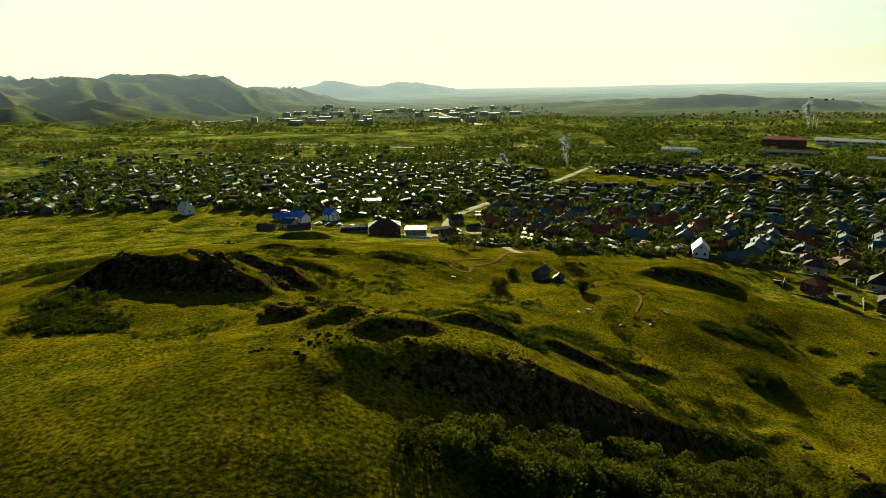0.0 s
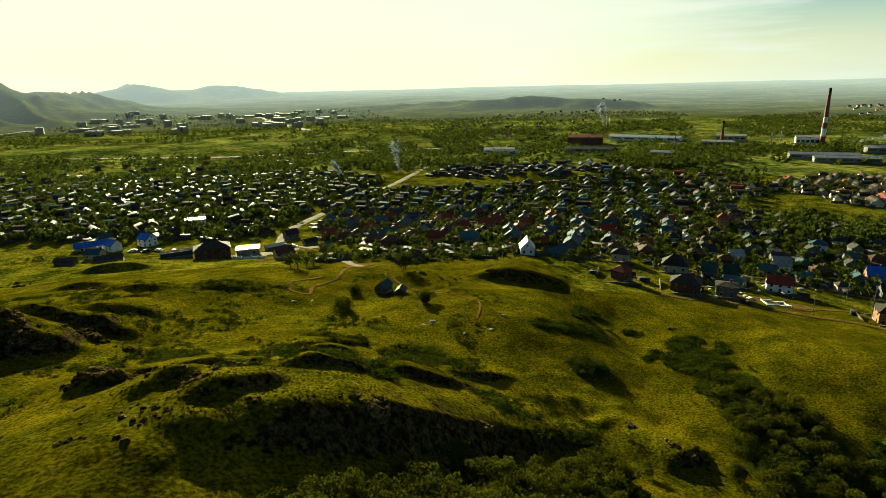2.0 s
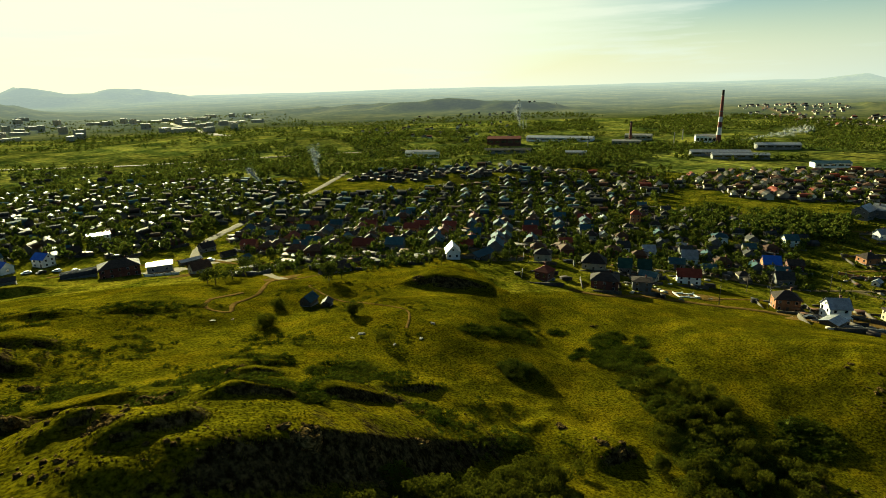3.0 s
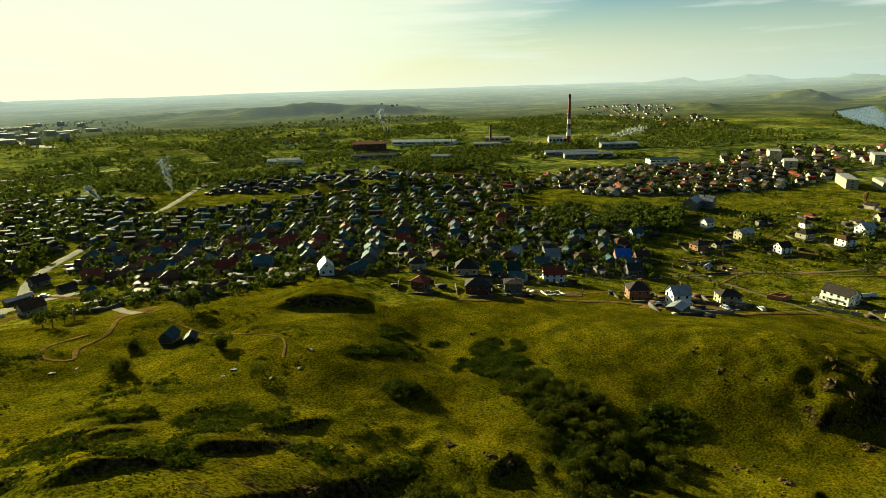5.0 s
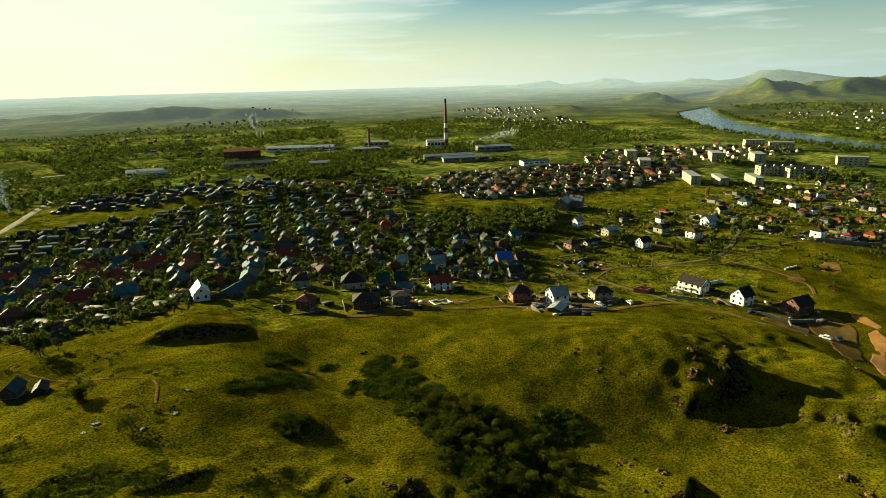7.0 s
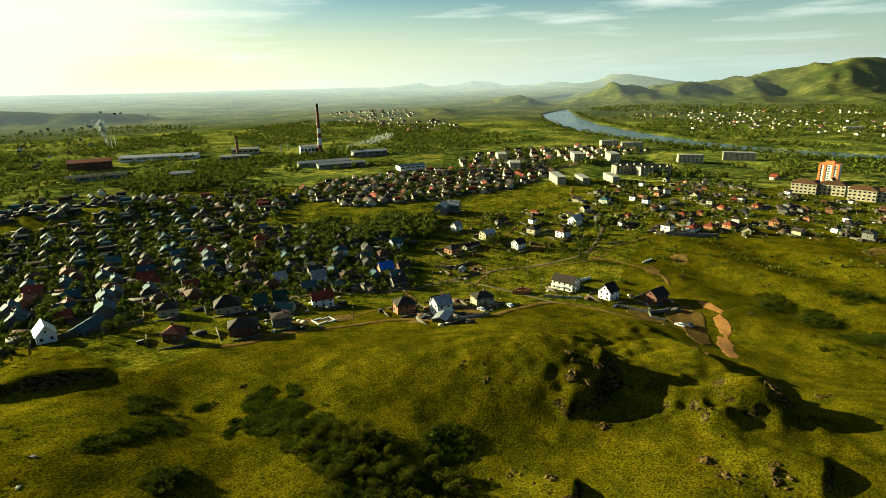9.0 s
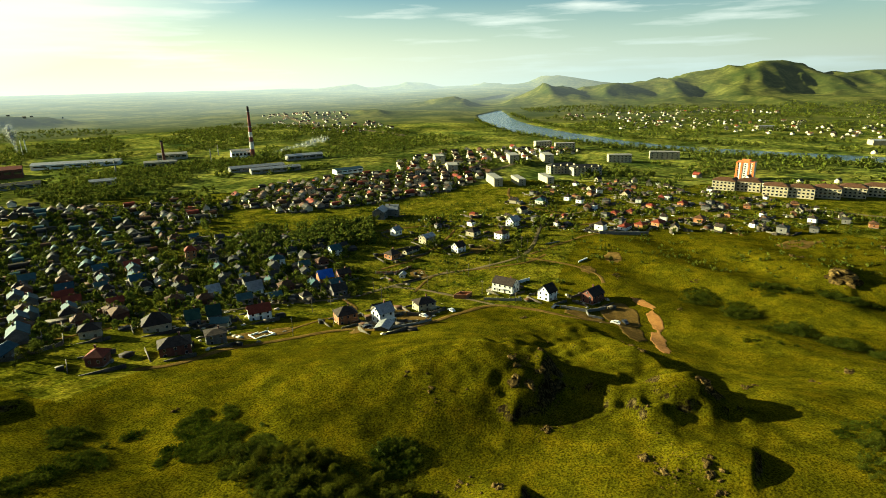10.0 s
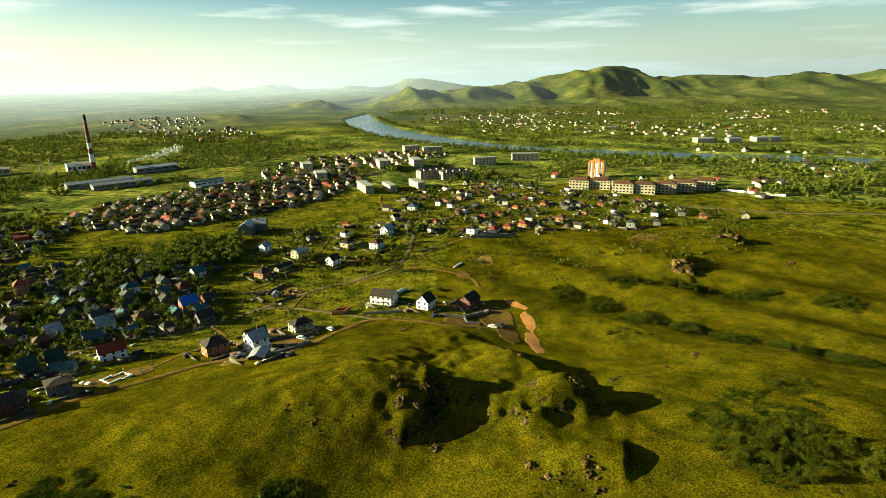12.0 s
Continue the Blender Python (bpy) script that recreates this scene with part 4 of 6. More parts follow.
place_house(-65.7, 325.6, -40, "white two-storey house with blue trimmed roof", 9, 8, 5.4, 3.0, "gable", PLASTER, VIVID, storeys=2)
place_house(-30.3, 286.6, 6, "large dark brick hall with a brown hipped roof", 20, 13, 6.0, 3.4, "hip", REDBRICK, DARKROOF, storeys=2)
place_house(-14.1, 286.6, 0, "pale grey industrial hall beside the street", 13, 9, 4.4, 0.8, "hip", CONCRETE, TIN, windows="few", chimney=False)
place_house(-1.0, 298, 24, "long low shed with a white metal roof", 13, 5, 2.4, 0.9, "gable", TIMBER, TIN, windows=False, chimney=False, category="shed")
place_house(2.5, 266, 18, "old farmhouse with a steep brown roof", 10, 8, 3.2, 3.4, "gable", CREAM, RUST, windows="few")
place_house(17, 304, 20, "dark tarred shed beside the lane", 9, 5, 2.6, 1.2, "gable", TIMBER, DARKROOF, windows=False, chimney=False, category="shed")
place_house(23, 280, 40, "small hut with a pale blue roof", 6, 5, 2.6, 1.8, "gable", GREYWALL, BLUE, windows="few", chimney=False, category="hut")
place_house(-47, 292, 10, "low rounded storage barn with a dull metal vault", 17, 9, 1.6, 2.8, "mansard", CONCRETE, SLATE, windows=False, chimney=False, category="barn")
place_house(8, 327, 24, "grey village house with a dark roof", 9, 7, 3.4, 2.8, "gable", GREYWALL, DARKROOF, windows="few")
place_house(-83, 297, -20, "pale house with a dark blue roof at the village edge", 9, 7, 3.6, 2.4, "gable", CREAM, BLUE, windows="few")
place_house(-73, 280, 8, "long grey shed at the village edge", 14, 6, 2.6, 1.4, "gable", GREYWALL, SLATE, windows=False, chimney=False, category="shed")
place_house(-92, 286, -8, "low dark outbuilding among cars", 10, 6, 2.6, 1.2, "gable", TIMBER, DARKROOF, windows=False, chimney=False, category="shed")
place_house(-154.2, 334.4, -40, "white gabled house above the meadow", 10, 8, 5.0, 4.2, "gable", PLASTER, TIN, windows="few")

# houses on the slope towards the red-roofed terraces
for i, (x, y, turn) in enumerate(((415.7, 46.6, -20), (440.7, 7.8, -30), (458.8, -21.0, -24), (516.0, -43.6, -20), (520.0, -60.0, -15), (540.3, 36.6, -20), (539.2, 5.8, -10), (613.8, 18.1, 0), (625.7, 32.6, 10), (515.0, -95.9, -20), (443.7, -72.8, -26), (450.4, -93.0, -20), (487.1, -120.7, -20), (478.6, -135.0, -12), (467.6, 40.7, -20), (481.0, -168.0, -18), (514.0, 84.8, -20), (503.6, 106.6, -10), (482.9, 63.3, 0), (554.9, 61.3, 15))):
    looks = (
        ("white block house with a dark pyramid roof", 8, 8, 5.6, 3.2, "hip", PLASTER, DARKROOF), ("brick house with a bright red roof", 11, 8, 3.4, 2.6, "hip", BRICK, REDROOF),
        ("orange brick house under construction", 9, 8, 4.4, 2.4, "hip", BRICK, RUST), ("grey block house without plaster", 9, 8, 5.0, 1.6, "hip", GREYWALL, SLATE),
        ("cream house with a dark gable roof", 10, 8, 4.6, 3.2, "gable", CREAM, DARKROOF),
    )
    n = (0, 1, 2, 2, 2, 4, 1, 4, 4, 4, 3, 3, 3, 2, 1, 4, 0, 4, 2, 0)[i]
    settle("slope house %d" % n, lambda: make_house(*looks[n], windows="few"), x, y, turn, 0.82, "houses on the slope")
place_house(423.4, 30.4, -24, "low house with a red roof on a walled terrace", 12, 8, 3.2, 2.4, "hip", PLASTER, REDROOF, windows="few")
place_house(431.3, 20.1, -24, "red-roofed brick annex on a terrace", 8, 8, 3.4, 2.4, "hip", BRICK, REDROOF, windows="few")

# ---------------------------------------------------------------- districts of similar houses


def inside(x, y, corners):
    hit = False
    for (x0, y0), (x1, y1) in zip(corners, corners[1:] + corners[:1]):
        if (y0 > y) != (y1 > y) and x < (x1 - x0) * (y - y0) / (y1 - y0) + x0:
            hit = not hit
    return hit


TAKEN = [(o.matrix_world.translation.x, o.matrix_world.translation.y) for o in scene.objects if o.parent is None and o.get("category") in ("house", "shed", "barn", "hut")]
PLOTS = []


def plots(corners, heading, along, across, jitter, seed, free=9.0):
    """Building plots in rows inside an outline, clear of what stands there already."""
    rng = random.Random(seed)
    c, s = math.cos(radians(heading)), math.sin(radians(heading))
    mx, my = sum(p[0] for p in corners) / len(corners), sum(p[1] for p in corners) / len(corners)
    found = []
    for i in range(-40, 41):
        for j in range(-40, 41):
            u, v = i * along + rng.uniform(-1, 1) * jitter, j * across + (i % 2) * 2 + rng.uniform(-1, 1) * jitter
            x, y = mx + u * c - v * s, my + u * s + v * c
            if inside(x, y, corners) and all((x - a) ** 2 + (y - b) ** 2 > free * free for a, b in TAKEN):
                found.append((x, y))
                TAKEN.append((x, y))
    PLOTS.extend(found)
    return found


GRID = [(40, 262), (112, 238), (190, 222), (205, 250), (300, 335), (400, 360), (420, 440), (330, 470), (250, 460), (60, 480), (20, 330)]
GARDEN = [(190, 222), (250, 150), (330, 205), (345, 270), (300, 330), (235, 285)]
OLD_TOWN = [(-330, 330), (-200, 345), (-110, 345), (-10, 330), (30, 420), (110, 540), (40, 640), (-420, 640)]
NEW_TOWN = [(422, 397), (401, 297), (454, 250), (530, 205), (640, 190), (700, 230), (591, 340), (514, 395)]
FAR_TOWN = [(620, 300), (720, 200), (880, 100), (900, 190), (800, 300), (690, 340)]
YARDS = [(14, 246), (58, 204), (98, 214), (112, 236), (60, 258), (38, 262)]

GRID_LOOKS = (
    ("plastered house with a blue metal roof in a row", 10, 8, 4.6, 3.0, "gable", GREYWALL, BLUE), ("row house with a faded teal roof", 10, 8, 4.8, 3.0, "gable", GREYWALL, TEAL),
    ("brick row house with an oxide red roof", 11, 8, 4.6, 2.8, "gable", BRICK, REDROOF), ("garden house with a grey slate roof", 9, 8, 4.4, 3.2, "gable", GREYWALL, SLATE),
    ("house with a dark brown roof among trees", 9, 8, 4.6, 3.2, "hip", CREAM, DARKROOF), ("pale house with a mansard roof of grey sheet", 9, 8, 4.0, 3.6, "mansard", CREAM, SLATE),
    ("dark brick house with a rusty roof", 10, 8, 4.4, 2.8, "hip", REDBRICK, RUST), ("house with a shining bare metal roof", 9, 8, 4.2, 2.8, "gable", CREAM, TIN),
)
rng = random.Random(12)
far_houses = []
for x, y in plots(GRID, 58, 12.4, 17, 2.6, 3):
    if math.hypot(x, y) > 385:
        far_houses.append((x, y))
        continue
    n = rng.choice((0, 1, 1, 0, 2, 2, 4, 6, 4, 2, 6, 6)) if y < 360 else rng.choice((3, 6, 5, 4, 7, 1, 4, 6))
    settle("grid house %d" % n, lambda: make_house(*GRID_LOOKS[n], windows="pair"), x, y, 58 - 90 * rng.randint(0, 1) + rng.uniform(-4, 4), rng.uniform(0.74, 0.94), "houses of the street grid")
for x, y in plots(GARDEN, 40, 14.5, 16, 3.5, 5, 10.0):
    n = rng.choice((3, 4, 5, 6, 7, 4, 3, 1))
    settle("grid house %d" % n, lambda: make_house(*GRID_LOOKS[n], windows="pair"), x, y, -38 + 90 * rng.randint(0, 1) + rng.uniform(-8, 8), rng.uniform(0.7, 0.9), "houses among gardens")

OLD_LOOKS = (
    ("old wooden house with a glinting metal roof", 9, 7, 3.2, 2.6, "gable", TIMBER, TIN), ("old house with a grey slate roof", 9, 7, 3.2, 2.8, "gable", TIMBER, SLATE),
    ("old brick house with a rusty roof", 10, 8, 3.4, 2.6, "hip", REDBRICK, RUST), ("old cottage with a dark roof", 8, 7, 3.0, 2.6, "gable", TIMBER, DARKROOF),
    ("old cottage with a pale blue roof", 9, 7, 3.2, 2.6, "gable", CREAM, TEAL),
)
for x, y in plots(OLD_TOWN, 28, 15, 17, 4.0, 7):
    if math.hypot(x, y) < 365:
        n = rng.choice((0, 1, 1, 2, 2, 2, 3, 3, 3, 3, 4, 2, 3))
        settle("old house %d" % n, lambda: make_house(*OLD_LOOKS[n], windows=False), x, y, 28 + 90 * rng.randint(0, 1) + rng.uniform(-10, 10), rng.uniform(0.7, 0.9), "houses of the old village")
    else:
        far_houses.append((x, y))
far_houses += plots(NEW_TOWN, 24, 10.5, 13, 2.0, 9, 8.0)
SLOPE = [(395, 190), (470, 130), (560, 130), (640, 60), (610, -30), (500, -150), (455, -110), (425, 0), (400, 80)]
for x, y in plots(SLOPE, 30, 25, 27, 8.0, 21, 13.0):
    n = rng.randrange(5)
    settle("slope house %d" % n, None, x, y, -22 + rng.uniform(-16, 16) + 90 * rng.randint(0, 1), rng.uniform(0.55, 0.85), "houses on the slope")
far_houses += plots(FAR_TOWN, 24, 17, 19, 3.0, 10)
for corners, gap, seed in (([(-700, 640), (-60, 660), (100, 760), (-100, 830), (-800, 800)], 34, 11), ([(1080, -900), (1150, -100), (1300, 150), (1750, 300), (2000, -100), (1900, -900)], 36, 12),
                           ([(1100, 500), (1500, 800), (1900, 1300), (1500, 1200), (1050, 700)], 34, 13), ([(250, 480), (380, 470), (350, 590), (180, 600), (150, 540)], 15, 14),
                           ([(560, -230), (930, -560), (950, 0), (720, 40), (640, -60)], 26, 16), ([(500, 800), (900, 1500), (1500, 2000), (900, 1900), (300, 1100)], 50, 17)):
    spots = plots(corners, 30, gap, gap * 1.1, gap * 0.55, seed, 8.0)
    far_houses += [(x, y) for x, y in spots if math.hypot(x, y) < 700 or waves(x, y, 190, 71) + 0.5 * waves(x, y, 70, 72) > -0.1]

wall_corners = ((-0.5, -0.42, -1.5), (0.5, -0.42, -1.5), (0.5, 0.42, -1.5), (-0.5, 0.42, -1.5), (-0.5, -0.42, 0.5), (0.5, -0.42, 0.5), (0.5, 0.42, 0.5), (-0.5, 0.42, 0.5), (-0.5, 0, 0.86), (0.5, 0, 0.86))
roof_corners = ((-0.55, -0.5, 0.45), (0.55, -0.5, 0.45), (0.55, 0, 0.9), (-0.55, 0, 0.9), (0.55, 0.5, 0.45), (-0.55, 0.5, 0.45), (-0.55, 0, 0.84), (0.55, 0, 0.84))
spots = np.array([(x, y) for x, y in far_houses])
ground_z = height(spots[:, 0], spots[:, 1])
keep = river(spots[:, 0], spots[:, 1]) < 0.01
nrng = np.random.RandomState(5)
rows = np.stack([spots[:, 0], spots[:, 1], ground_z, nrng.choice([-0.62, 0.95], len(spots)) + nrng.uniform(-0.1, 0.1, len(spots)), nrng.uniform(7, 10.5, len(spots)), nrng.uniform(6, 9, len(spots))], 1)[keep]
rows[:, 3] = np.where(rows[:, 0] < 20, nrng.uniform(0, 3.14, len(rows)), rows[:, 3])
rows[:, 4:] *= nrng.uniform(0.75, 1.1, (len(rows), 1)) * np.where(rows[:, :1] > 330, 0.82, 0.80)
OLDWALL = surface("far weathered walls", (0.0318, 0.0263, 0.0181), (0.1181, 0.0999, 0.0727), 30, 4, 0.85, 0, island=0.4)
FARWALL = surface("far plaster walls", (0.2339, 0.1995, 0.1376), (0.4678, 0.4128, 0.3165), 30, 4, 0.85, 0, island=0.35)
for wall_mat, old in ((OLDWALL, True), (FARWALL, False)):
    band = rows[(rows[:, 0] < 330) == old]
    for i, (m, what) in enumerate(((SLATE, "grey"), (DARKROOF, "brown"), (TEAL if old else RUST, "faded"), (RUST if old else REDROOF, "rust-red"))):
        mine = band[np.array((0, 1, 2, 0, 2, 0, 3, 1, 2))[np.arange(len(band)) % 9] == i]
        tagged(new("far_house_walls", scatter_mesh("far_house_walls", wall_corners, ((0, 1, 5, 4), (2, 3, 7, 6), (1, 2, 6, 9, 5), (3, 0, 4, 8, 7)), mine, wall_mat)),
               "walls of far small houses under %s roofs" % what, "houses", kind="stuff")
        tagged(new("far_house_roofs", scatter_mesh("far_house_roofs", roof_corners, ((0, 1, 2, 3), (3, 2, 4, 5), (5, 4, 7, 6), (1, 0, 6, 7)), mine, m)),
               "%s roofs of far small houses on the plain" % what, "houses", kind="stuff")

# sheds, outhouses and board fences that fill the gardens
shed_corners = ((-0.5, -0.5, -1), (0.5, -0.5, -1), (0.5, 0.5, -1), (-0.5, 0.5, -1), (-0.5, -0.5, 0.42), (0.5, -0.5, 0.42), (0.5, 0.5, 0.62), (-0.5, 0.5, 0.62))
lid_corners = ((-0.56, -0.58, 0.40), (0.56, -0.58, 0.40), (0.56, 0.58, 0.64), (-0.56, 0.58, 0.64), (-0.56, -0.58, 0.44), (0.56, -0.58, 0.44), (0.56, 0.58, 0.68), (-0.56, 0.58, 0.68))
sides = ((0, 1, 5, 4), (1, 2, 6, 5), (2, 3, 7, 6), (3, 0, 4, 7))
lid_sides = ((4, 5, 6, 7), (3, 2, 1, 0)) + sides
board = ((-0.5, -0.012, -0.6), (0.5, -0.012, -0.6), (0.5, 0.012, -0.6), (-0.5, 0.012, -0.6), (-0.5, -0.012, 1), (0.5, -0.012, 1), (0.5, 0.012, 1), (-0.5, 0.012, 1))
sheds, fences = [], []
plots(YARDS, 40, 15, 16, 3.0, 23, 6.0)
for x, y in PLOTS:
    if math.hypot(x, y) < 620:
        turn = 0.45 + nrng.uniform(-0.06, 0.06) if x < 30 else (1.01 if inside(x, y, GRID) else -0.6)
        for _ in range(2):
            a, q = nrng.uniform(0, 6.28), nrng.uniform(5.2, 8.5)
            sx, sy = x + q * math.cos(a), y + q * math.sin(a)
            sheds.append((sx, sy, 0, turn + nrng.uniform(-0.1, 0.1) + 1.57 * nrng.randint(2), nrng.uniform(2.6, 5.5), nrng.uniform(2.4, 3.6)))
        for _ in range(2):
            a = turn + 1.57 * nrng.randint(4)
            fx, fy, q = x + 6.8 * math.cos(a + 1.57), y + 6.8 * math.sin(a + 1.57), nrng.uniform(7, 12)
            fences.append((fx, fy, 0, a, q, nrng.uniform(1.1, 1.6)))
for x, y in TAKEN:
    if 120 < x < 520 and y < 215 and (x, y) not in PLOTS:
        for _ in range(2):
            a, q = nrng.uniform(0, 6.28), nrng.uniform(8, 13)
            sheds.append((x + q * math.cos(a), y + q * math.sin(a), 0, nrng.uniform(0, 3), nrng.uniform(1.6, 4.0), nrng.uniform(1.6, 2.8)))
        for j in range(3):
            a = -0.6 + 1.57 * j
            fences.append((x + 9 * math.cos(a + 1.57), y + 9 * math.sin(a + 1.57), 0, a, nrng.uniform(8, 15), nrng.uniform(0.8, 1.2)))
sheds, fences = np.array(sheds), np.array(fences)
for rows in (sheds, fences):
    rows[:, 2] = height(rows[:, 0], rows[:, 1])
GARDENWALL = surface("weathered outhouse boards", (0.0193, 0.0153, 0.0096), (0.0596, 0.0454, 0.0306), 4, 0.4, 0.9, 0.2, island=0.5)
for i, (m, what) in enumerate(((SLATE, "grey"), (RUST, "rusty"), (DARKROOF, "tarred"), (TIMBER, "boarded"))):
    tagged(new("outhouse_walls", scatter_mesh("outhouse_walls", shed_corners, sides, sheds[i::4], GARDENWALL)), "board walls of small sheds under %s roofs" % what, "sheds", kind="stuff")
    tagged(new("outhouse_roofs", scatter_mesh("outhouse_roofs", lid_corners, lid_sides, sheds[i::4], m)), "%s lean-to roofs of garden sheds" % what, "sheds", kind="stuff")
tagged(new("garden_fences", scatter_mesh("garden_fences", board, sides + ((4, 5, 6, 7),), fences, GARDENWALL)), "weathered board fences between the gardens", "fences", kind="stuff")

# pallets, blocks and planks that lie about the building plots
litter = []
for x, y in TAKEN:
    if 150 < x < 640 and y < 215 and (math.hypot(x, y) < 330 or inside(x, y, SLOPE)):
        for _ in range(7):
            a, q = nrng.uniform(0, 6.28), nrng.uniform(6, 15)
            litter.append((x + q * math.cos(a), y + q * math.sin(a), 0, nrng.uniform(0, 3.1), nrng.uniform(0.6, 2.6), nrng.uniform(0.4, 1.3)))
litter = np.array(litter)
litter[:, 2] = height(litter[:, 0], litter[:, 1])
LITTER = surface("mixed building material", (0.0908, 0.0681, 0.0454), (0.2952, 0.2611, 0.2043), 20, 3, 0.9, 0, island=0.6)
slab = tuple((a, b * 0.5, c) for a, b, c in ((-0.5, -0.6, -0.4), (0.5, -0.6, -0.4), (0.5, 0.6, -0.4), (-0.5, 0.6, -0.4), (-0.5, -0.6, 0.5), (0.5, -0.6, 0.5), (0.5, 0.6, 0.5), (-0.5, 0.6, 0.5)))
tagged(new("building_litter", scatter_mesh("building_litter", slab, sides + ((4, 5, 6, 7),), litter, LITTER)), "pallets of blocks and planks scattered over plots", "building material", kind="stuff")

# ---------------------------------------------------------------- blocks of flats and works


def make_block(label, w, d, storeys, wall_mat, roof_mat, bays, pitched=True, accent=None, name="apartment_building"):
    """A block of flats with a row of windows on every storey."""
    block = tagged(new(name), label, "building")
    h = storeys * 2.9 + 0.8
    part("wall", Shape().box(-w / 2, -d / 2, -2, w / 2, d / 2, h), wall_mat, block)
    top = Shape()
    if pitched:
        hip_roof(top, w, d, h, 2.8, 0.6)
    else:
        top.box(-w / 2 - 0.25, -d / 2 - 0.25, h, w / 2 + 0.25, d / 2 + 0.25, h + 0.7)
    part("roof", top, roof_mat, block)
    for level in range(storeys):
        for i in range(bays):
            x = -w / 2 + w * (i + 0.5) / bays
            add_window(block, x, -d / 2, 1.9 + level * 2.9, 0, 1.9, 1.5)
        add_window(block, -w / 2, 0, 1.9 + level * 2.9, -90, 1.9, 1.5)
    if accent:
        for i in range(0, bays, 2):
            x = -w / 2 + w * (i + 1.0) / bays
            part("bay", Shape().box(x - 1.2, -d / 2 - 1.1, -1.5, x + 1.2, -d / 2 - 0.1, h - 0.6).add(((x - 1.5, -d / 2 - 1.4, h - 0.6), (x + 1.5, -d / 2 - 1.4, h - 0.6), (x, -d / 2 - 1.4, h + 1.6), (x - 1.5, -d / 2 + 1, h - 0.6), (x + 1.5, -d / 2 + 1, h - 0.6), (x, -d / 2 + 1, h + 1.6)), ((0, 1, 2), (3, 5, 4), (0, 2, 5, 3), (1, 4, 5, 2))), accent, block)
    return block


for i, (x, y) in enumerate(((582, 172), (590, 148), (608, 122))):
    settle("long block", lambda: make_block("long three-storey block with a flat grey roof", 44, 11, 3, CREAM, CONCRETE, 12, False), x, y, 30, 0.82, "long low blocks")
for i, (x, y, turn) in enumerate(((672, 116, -52), (668, 88, -58))):
    settle("gabled block", lambda: make_block("cream block of flats with pointed bays", 34, 12, 3, CREAM, SLATE, 8, True, CREAM), x, y, turn, 1.0, "gabled blocks")
for i, (x, y, turn) in enumerate(((606, -50, -106), (604, -71, -106), (585, -90, -106), (582, -110, -106), (588, -131, -106), (597, -152, -106), (606, -173, -106))):
    settle("terrace block", lambda: make_block("cream three-storey terrace of flats with a red-brown roof", 20, 12, 3, CREAM, RUST, 6), x, y, turn, 1.0, "red-roofed terraces")
tower = make_block("tall orange and white tower block of flats", 20, 18, 7, PLASTER, ORANGE, 5, False)
tower.matrix_world = stand(692, -78, -106, 0.0, 0.85)
for x in (-9.4, -4.2, 4.2, 9.4):
    part("facade_panel", Shape().box(x - 1.1, -9.5, 0, x + 1.1, -9.15, 21.6), ORANGE, tower)
for y in (-6.5, 5.5):
    part("facade_panel", Shape().box(-10.5, y - 2.2, 0, -10.15, y + 2.2, 21.6), ORANGE, tower)
part("penthouse", Shape().box(-5, -4, 21.7, 4, 4, 24.5), ORANGE, tower)
for x, y, turn, w in ((835, 4, -84, 38), (910, 184, -60, 26), (897, 148, -70, 30), (760, 150, 24, 30), (735, 190, 24, 30), (800, 60, -75, 30), (640, 240, 24, 24), (700, 280, 30, 24)):
    settle("far block %d" % w, lambda: make_block("distant sand-coloured block of flats", w, 12, 3, CREAM, CONCRETE, 6, False), x, y, turn, 1.0, "distant blocks")
for x, y, turn in ((560, 250, 24), (602, 235, 24), (530, 300, -66), (575, 300, 24), (640, 215, 24), (480, 330, 24), (612, 270, -66), (505, 270, 24), (548, 340, 24), (690, 250, -66)):
    settle("town house", lambda: make_block("cream three-storey town house with a brown roof", 17, 11, 3, CREAM, RUST, 4), x, y, turn, 0.8, "town houses of the new district")
for x, y, w, d in ((1047, -302, 30, 18), (1064, -409, 44, 20), (1332, -188, 30, 16), (1047, -350, 22, 14)):
    hall = tagged(new("factory_hall"), "white industrial hall beyond the river", "building", "halls beyond the river")
    hall.matrix_world = stand(x, y, -80)
    part("wall", Shape().box(-w / 2, -d / 2, -2, w / 2, d / 2, 7), CREAM, hall)
    part("roof", gable_roof(Shape(), w, d, 7, 1.4), TIN, hall)

# the great chimney
chimney = tagged(new("factory_chimney"), "tall tapering brick chimney with red and white bands", "chimney")
chimney.matrix_world = stand(674, 555)
edges = (0, 14, 24, 31, 38, 45, 52, 59, 66, 73)
for i in range(9):
    r0, r1 = 3.4 - 1.9 * edges[i] / 73, 3.4 - 1.9 * edges[i + 1] / 73
    part("band", Shape().tube([(0, 0, edges[i] - (1 if i == 0 else 0), r0), (0, 0, edges[i + 1], r1)], 20), (CHIMRED, PLASTER, CHIMRED, PLASTER, CHIMRED, CHIMRED, CHIMRED, CHIMRED, DARKROOF)[i], chimney, smooth=False)
for z in (24, 45, 66):
    part("gallery", Shape().tube([(0, 0, z - 0.3, 3.9 - 1.9 * z / 73), (0, 0, z + 0.8, 3.9 - 1.9 * z / 73)], 20), STEEL, chimney)
stack = tagged(new("factory_chimney"), "dark brick chimney of the old works", "chimney")
stack.matrix_world = stand(602, 646)
